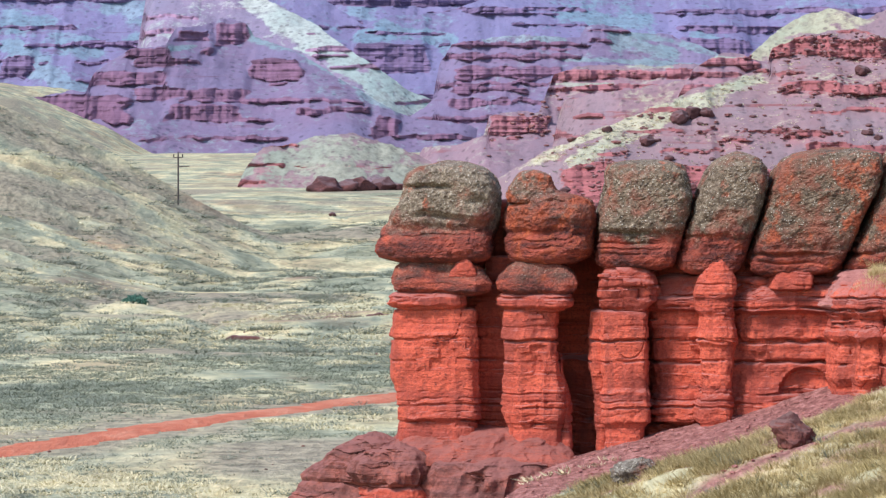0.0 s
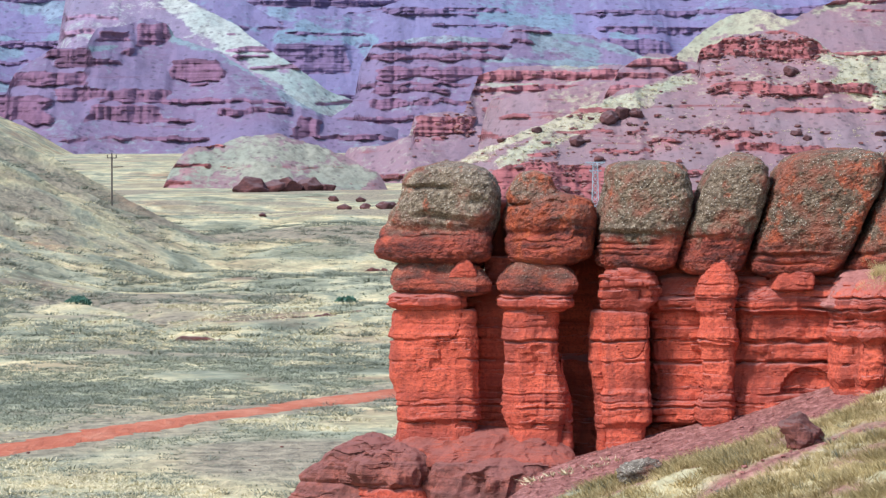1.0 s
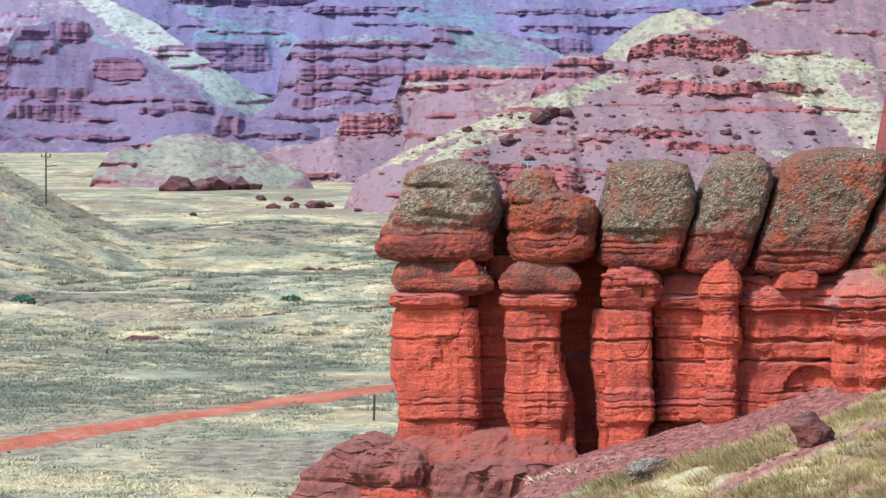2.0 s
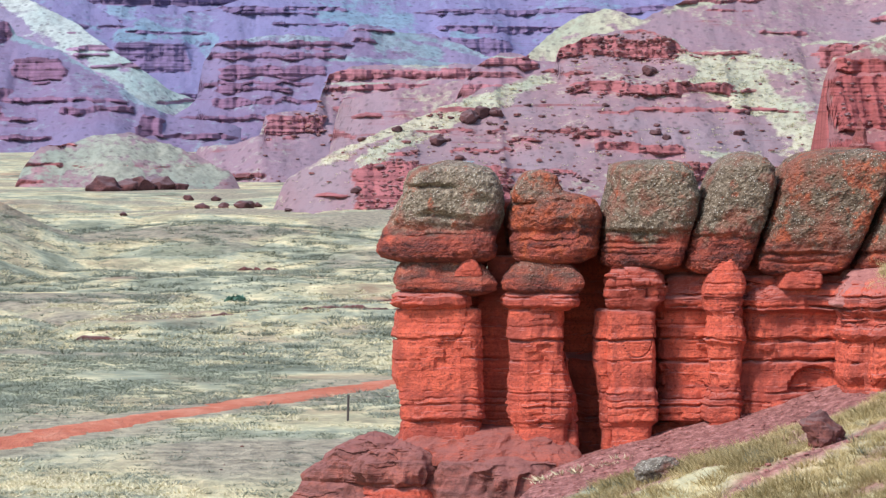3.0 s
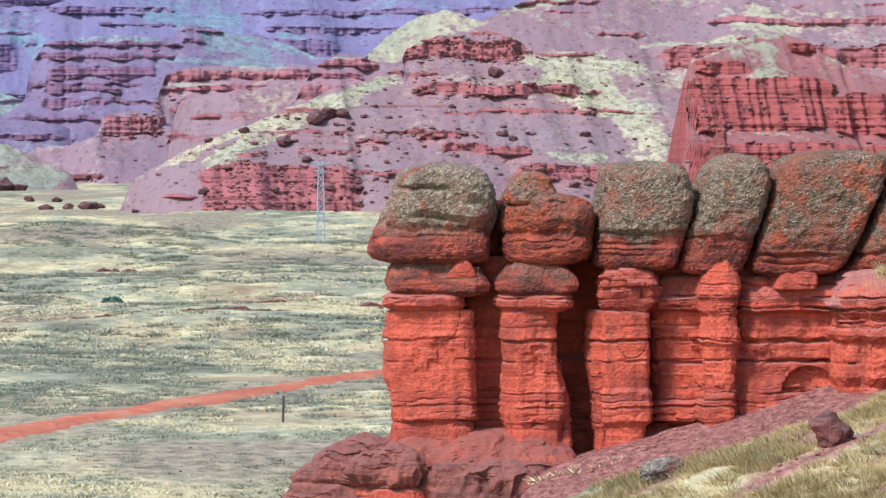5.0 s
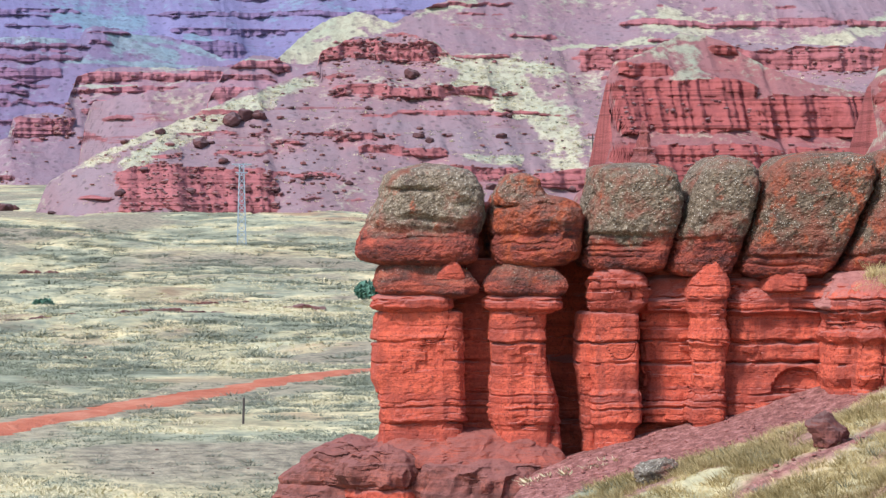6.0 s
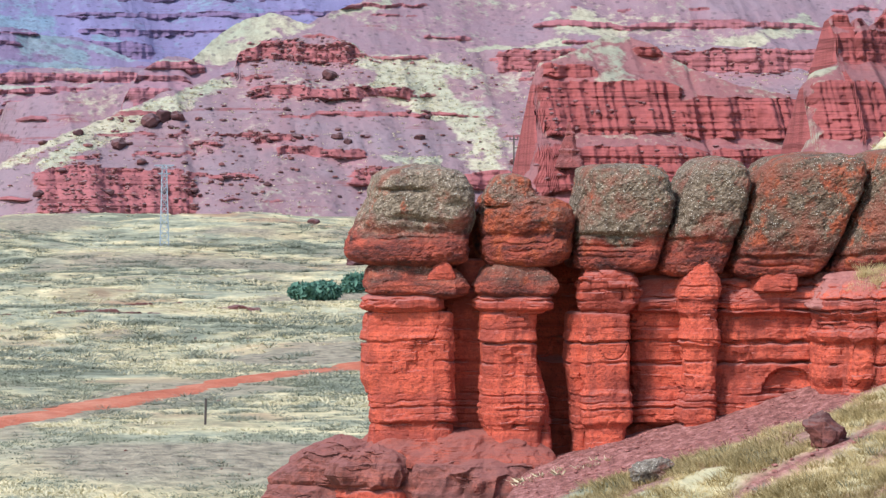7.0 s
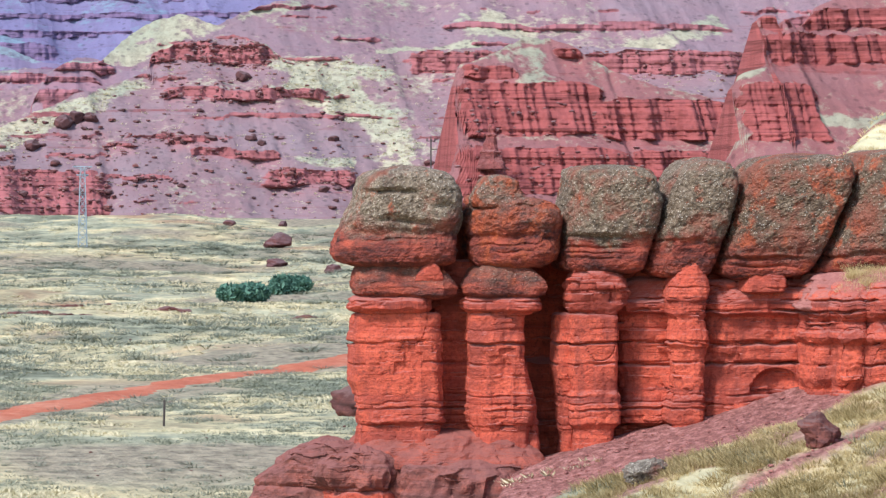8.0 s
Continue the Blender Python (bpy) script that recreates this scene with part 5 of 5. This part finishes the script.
for k, (bx, by, size) in enumerate(((-8, 1136, 3.6), (-2, 1110, 3.0), (16, 1145, 3.2), (-12, 1300, 3.6), (-3, 1290, 3.0), (9, 1200, 2.6), (26, 1040, 2.2), (-28, 1000, 2.0), (14, 1020, 1.8), (88, 900, 2.4), (101, 905, 2.0))):
    set_boulder(bx, by, (size, size * 0.9, size * 0.65), DARKSTONE, 30 + k, "dark stone scattered on the far plain", 3)
for k, (bx, by, size, h) in enumerate(((-42, 1420, 12, 6.5), (-35, 1424, 9, 6), (-29, 1430, 10, 6.5), (-22, 1436, 9, 6), (-16, 1440, 7, 4))):
    set_boulder(bx, by, (size, size * 0.8, h), DARKSTONE, 50 + k, "big fallen red block at the foot of the hill", 4, 0.8)
hill_rng = random.Random(9)
for k in range(60):   # stones on the scree of the nearest hill
    bx, bz = hill_rng.uniform(30, 170), hill_rng.triangular(8, 44, 14)
    size = hill_rng.choice((0.8, 1.0, 1.3, 1.6, 2.2))
    by, bz = relief_at(0, bx, bz)
    set_boulder(bx, by, (size * 1.3, size, size * 0.8), DARKSTONE, 70 + k, "dark stone on the mauve scree", 3, 0.2, bz, "stones on the hill")
for bx, bz, size in ((53.2, 24.4, 4.0), (62.5, 30.6, 5.0), (66.4, 31.8, 4.4), (70, 32.2, 3.4), (111.8, 27.2, 2.6), (114, 26, 2.2), (113, 43.5, 4.2)):
    by, bz = relief_at(0, bx, bz)
    set_boulder(bx, by, (size, size * 0.8, size * 0.8), DARKSTONE, int(bx), "dark boulder on the grassy spur", 4, 0.4, bz, "stones on the hill")


def earth_bank(x, y, length, tall, seed):
    """A low scarp of bare red earth, ragged along its top."""
    u = np.linspace(-1, 1, max(30, int(length * 6)))
    prof = np.linspace(0, 1, 7)
    U, V = np.meshgrid(u, prof, indexing="ij")
    h = tall * np.clip(1 - U ** 4, 0, 1) * (0.45 + 0.7 * fbm(U * length * 0.3, 0.5, 0, seed, 4))
    X = x + U * length / 2
    Y = y + 0.6 * fbm(U * length * 0.25, 1.5, 0, seed + 1, 3) + 0.35 * V + np.where(V > 0.7, (V - 0.7) * 6, 0) + 0.12 * fbm(X * 1.5, V * 3, 0, seed + 2, 3)
    Z = ground_height(X, Y) - 0.1 + np.clip(h, 0, None) * np.sin(np.clip(V * 1.35, 0, 1) * np.pi / 2) * (1 - smooth(0.85, 1.0, V))
    return tagged(sheet("earth_bank", X, Y, Z, RUST), "low eroded bank of bare red earth", "bank")


for k, (bx, by, lx, h) in enumerate(((-19, 395, 7.0, 0.55), (5, 430, 20, 0.6), (-9, 424, 9, 0.5), (1.3, 702, 8, 1.2), (9, 690, 5, 0.7), (20, 474, 7, 0.6), (38, 437, 5.5, 0.6), (12, 455, 6, 0.5), (24, 452, 5, 0.4))):
    earth_bank(bx, by, lx, h, 120 + 5 * k)


def rod(bm, a, b, r, sides=6):
    a, b = Vector(a), Vector(b)
    got = bmesh.ops.create_cone(bm, cap_ends=True, segments=sides, radius1=r, radius2=r, depth=(b - a).length)
    turn = (b - a).to_track_quat("Z", "Y").to_matrix().to_4x4()
    bmesh.ops.transform(bm, matrix=Matrix.Translation((a + b) / 2) @ turn, verts=got["verts"])


def part(name, bm, mat, parent, label=""):
    me = bpy.data.meshes.new(name)
    bm.to_mesh(me)
    bm.free()
    me.materials.append(mat)
    ob = new(name, me)
    ob.parent = parent
    if label:
        ob["label"] = label
    return ob


def utility_pole(x, y, z, tall, label):
    top = thing("utility_pole", label, "utility pole")
    top.location = (x, y, z)
    for name, ends, r in (("pole", ((0, 0, -0.5), (0, 0, tall)), 0.16), ("crossarm", ((-0.95, 0, tall - 0.5), (0.95, 0, tall - 0.5)), 0.09), ("bracket", ((0.2, 0, tall - 2.3), (2.2, 0, tall - 2.2)), 0.10)):
        bm = bmesh.new()
        rod(bm, *ends, r, 8)
        part(name, bm, DARKWOOD, top)
    for dx in (-0.85, 0.0, 0.85):
        bm = bmesh.new()
        rod(bm, (dx, 0, tall - 0.5 if dx else tall), (dx, 0, tall + 0.1 if dx else tall + 0.5), 0.12, 8)
        part("insulator", bm, DARKWOOD, top)
    return top


utility_pole(-51.4, 768, float(ground_height(np.array(-51.4), np.array(768.0))), 9.7, "thin dark utility pole with a crossarm on the hillside")
utility_pole(123.2, 835.7, 15.5, 9.7, "thin dark utility pole before the red cliff")

pylon = thing("pylon", "slender lattice steel pylon standing on the plain", "pylon")
pylon.location = (42.2, 765, float(ground_height(np.array(42.2), np.array(765.0))))
TALL = 15.6
wide_at = lambda h: 0.85 - 0.42 * h / TALL
corners = [(1, 1), (1, -1), (-1, -1), (-1, 1)]
for cx, cy in corners:
    bm = bmesh.new()
    rod(bm, (cx * wide_at(0), cy * wide_at(0), -0.4), (cx * wide_at(TALL), cy * wide_at(TALL), TALL), 0.06)
    part("leg", bm, STEEL, pylon)
levels = np.linspace(0, TALL, 13)
for i, (h0, h1) in enumerate(zip(levels, levels[1:])):
    bm = bmesh.new()
    for (ax, ay), (cx, cy) in zip(corners, corners[1:] + corners[:1]):
        w0, w1 = wide_at(h0), wide_at(h1)
        rod(bm, (ax * w0, ay * w0, h0), (cx * w1, cy * w1, h1), 0.032)
        rod(bm, (cx * w0, cy * w0, h0), (ax * w1, ay * w1, h1), 0.032)
        rod(bm, (ax * w1, ay * w1, h1), (cx * w1, cy * w1, h1), 0.032)
    part("bracing", bm, STEEL, pylon)
for h, reach in ((TALL, 1.9), (TALL - 1.6, 1.2)):
    bm = bmesh.new()
    rod(bm, (-reach, 0, h), (reach, 0, h), 0.1)
    rod(bm, (-reach, 0, h), (0, 0, h - 0.6), 0.05)
    rod(bm, (reach, 0, h), (0, 0, h - 0.6), 0.05)
    part("crossarm", bm, STEEL, pylon)

post_x, post_y = -0.9, 234.4
bm = bmesh.new()
rod(bm, (0, 0, -0.3), (0.05, 0, 1.55), 0.07, 8)
bmesh.ops.bevel(bm, geom=bm.edges[:], offset=0.012, segments=1)
post = part("marker_post", bm, DARKWOOD, None)
post.location = (post_x, post_y, float(ground_height(np.array(post_x), np.array(post_y))))
tagged(post, "short dark wooden post in the grass by the track", "post")

LEAF = leafy("tamarisk_leaves", (0.045, 0.11, 0.085), (0.15, 0.29, 0.21))
BARK = plain_mat("bush_bark", (0.12, 0.09, 0.07))


def bush(x, y, size, seed, label):
    """A broad shrub: stems and a crown of many small leaves in uneven clumps."""
    rng = np.random.default_rng(seed)
    z = float(ground_height(np.array(float(x)), np.array(float(y))))
    top = thing("bush", label, "bush")
    lobes = [(rng.uniform(-0.8, 0.8) * size[0] / 2, rng.uniform(-0.6, 0.6) * size[1] / 2, rng.uniform(0.35, 0.72) * size[2], rng.uniform(0.3, 0.5) * size[2]) for _ in range(26)]
    bm = bmesh.new()
    for lx, ly, lz, r in lobes[:12]:
        rod(bm, (x + lx * 0.3, y + ly * 0.3, z - 0.2), (x + lx, y + ly, z + lz), 0.06, 5)
    part("stems", bm, BARK, top)
    pts = []
    for lx, ly, lz, r in lobes:
        n = 260
        d = rng.normal(0, 1, (n, 3))
        d = d / np.linalg.norm(d, axis=1)[:, None] * (rng.uniform(0.35, 1.12, n) ** 0.6)[:, None]
        pts.append(np.array((x + lx, y + ly, z + lz)) + d * np.array((r * 1.2, r * 1.2, r * 0.85)))
    p = np.concatenate(pts)
    p[:, 2] = np.maximum(p[:, 2], z + 0.05)
    m = len(p)
    a, b = rng.normal(0, 0.17, (m, 3)), rng.normal(0, 0.17, (m, 3))
    v = np.stack([p - a - b, p + a - b * 0.4, p + a * 0.3 + b, p - a * 0.8 + b * 0.6], 1).reshape(-1, 3)
    ob = mesh_from("crown", v.tolist(), np.arange(m * 4).reshape(-1, 4).tolist(), LEAF, True)
    ob.parent = top
    return top


bush(36.8, 485, (6.4, 4.0, 2.4), 1, "broad dark green bush on the plain")
bush(46.9, 515, (4.2, 3.6, 2.5), 2, "round dark green bush on the plain")
bush(-5.0, 480.4, (1.7, 1.4, 0.9), 3, "small dark bush on the plain")
bush(-37.5, 480, (1.9, 1.7, 1.5), 4, "small grey-green bush at the foot of the hill")


# ---- loose stones on the apron below the wall ----
def stones(name, x, y, z, size, mat, seed, label):
    """Many small stones in one mesh: bent cubes, each turned its own way."""
    rng = np.random.default_rng(seed)
    ring = [(math.cos(t), math.sin(t), h) for h in (-0.45, 0.3) for t in (0.3, 1.4, 2.6, 3.7, 5.0)]
    body = np.array(ring + [(0, 0, -0.8), (0, 0, 0.75)], float) * 0.5
    quads = np.array([(i, (i + 1) % 5, 5 + (i + 1) % 5, 5 + i) for i in range(5)] + [(5 + i, 5 + (i + 1) % 5, 11, 11) for i in range(5)])
    n = len(x)
    v = body[None] * rng.uniform(0.6, 1.2, (n, 1, 3)) * size[:, None, None] * rng.uniform(0.75, 1.25, (n, 12, 3))
    a = rng.uniform(0, 2 * np.pi, n)
    ca, sa = np.cos(a)[:, None], np.sin(a)[:, None]
    vx, vy = v[..., 0] * ca - v[..., 1] * sa, v[..., 0] * sa + v[..., 1] * ca
    v = np.stack([vx + x[:, None], vy + y[:, None], v[..., 2] * 0.7 + z[:, None] + size[:, None] * 0.2], -1)
    f = [tuple(dict.fromkeys(q4)) for q4 in (quads[None] + (np.arange(n) * 12)[:, None, None]).reshape(-1, 4).tolist()]
    ob = mesh_from(name, v.reshape(-1, 3).tolist(), f, mat, True)
    return tagged(ob, label, "stones", kind="stuff")


rng = np.random.default_rng(5)
s_, n_ = rng.uniform(-1, 20, 3500), rng.uniform(-16, 0.3, 3500)
x, y = spot(s_, n_)
keep = bare_earth(x, y) > rng.uniform(0.2, 1.0, x.size)
x, y = x[keep], y[keep]
stones("loose_stones", x, y, ground_height(x, y), 0.04 + 0.22 * rng.uniform(0, 1, x.size) ** 6, GRAVEL, 6, "loose red stones and gravel below the wall")
x, y, rng = plain_points(900, 170, 420, 55)
stones("loose_stones", x, y, ground_height(x, y), 0.06 + 0.3 * rng.uniform(0, 1, x.size) ** 6, RUST, 7, "small dark stones strewn over the steppe")

hoodoo = thing("hoodoo", "thin red spire with a pointed cap before the cliff", "rock spire")
hs, hn = along(100.6, 653.2)
SPIRE = red_rock("spire_rock", 2.0, (0.30, 0.09, 0.082), (0.22, 0.07, 0.066), (0.09, 0.035, 0.035), (0.28, 0.14, 0.132))
loft("spire", [(18.0, hs, hn, 2.6, 2.2), (20.4, hs, hn, 1.5, 1.3), (20.9, hs, hn, 1.8, 1.5), (21.3, hs, hn, 1.2, 1.0), (23.4, hs, hn, 0.7, 0.65), (23.7, hs, hn, 0.9, 0.8), (24.1, hs, hn, 0.5, 0.5), (25.4, hs, hn, 0.2, 0.2)], SPIRE, hoodoo, power=2.2, form=0.25, seed=140, res=0.12)

# ---- rubble along the outcrops of the hills ----
def rubble(i, count, size, x0, x1, mat, seed, label, spread=0.12):
    """Broken rock lying on hill i, thickest along its outcrops and below them."""
    gx, YY, Z, XX, face = RELIEF[i][:5]
    rng = np.random.default_rng(seed)
    near = face.copy()
    for k in range(1, 9):
        near[:, :-k] = np.maximum(near[:, :-k], face[:, k:] * (1 - k / 10))
        near[:, k:] = np.maximum(near[:, k:], face[:, :-k] * (1 - k / 6))
    w = (near + spread) * ((XX > x0) & (XX < x1)) * (0.15 + np.clip(fbm(XX * 0.05, YY * 0.05, 0, seed, 4) + 0.25, 0, 1)) * np.hypot(np.gradient(YY, axis=1), np.gradient(Z, axis=1))
    w[:, -4:] = 0
    w[:, :3] = 0
    pick = rng.choice(w.size, count, p=(w / w.sum()).ravel())
    r = size * (0.25 + 1.2 * rng.uniform(0, 1, count) ** 3)
    jit = rng.normal(0, 0.4, count)
    stones("rubble", XX.ravel()[pick] + jit, YY.ravel()[pick] - 0.2 * r, Z.ravel()[pick] - 0.15 * r, r, mat, seed, label)


HILLSTONE = red_rock("hill_rubble", 3.0, (0.30, 0.11, 0.10), (0.20, 0.08, 0.078), (0.09, 0.045, 0.048), (0.29, 0.19, 0.19))
rubble(0, 3000, 1.1, 10, 330, HILLSTONE, 401, "broken dark red rock strewn over the mauve hill")
rubble(0, 700, 1.6, 34, 140, HILLSTONE, 402, "big broken blocks along the outcrops of the mauve hill", 0.03)
rubble(1, 500, 0.8, 90, 200, HILLSTONE, 403, "broken rock along the ledges of the red cliff", 0.06)
rubble(4, 900, 2.0, -60, 300, HILLSTONE, 404, "broken rock on the terraced hill")
gx_, YY_, Z_, XX_, face_, grown_ = RELIEF[0]
rng = np.random.default_rng(405)
w_ = (face_ < 0.1) * (XX_ > 5) * (XX_ < 300) * np.clip(grown_ + 0.12, 0, 1) * np.hypot(np.gradient(YY_, axis=1), np.gradient(Z_, axis=1))
w_[:, -4:] = 0
w_[:, :3] = 0
k = rng.choice(w_.size, 2600, p=(w_ / w_.sum()).ravel())
tall = rng.uniform(0.25, 0.7, k.size)
half_k = k.size // 4
for name, mat, sel, label in (("sagebrush", SAGE, slice(0, half_k), "grey-green shrubs on the mauve hill"), ("dry_grass", STRAW, slice(half_k, None), "pale bunchgrass on the mauve hill")):
    tufts(name, XX_.ravel()[k][sel], YY_.ravel()[k][sel], Z_.ravel()[k][sel], tall[sel], tall[sel] * 1.9, 10, mat, 406, label, "shrubs" if mat is SAGE else "grass")
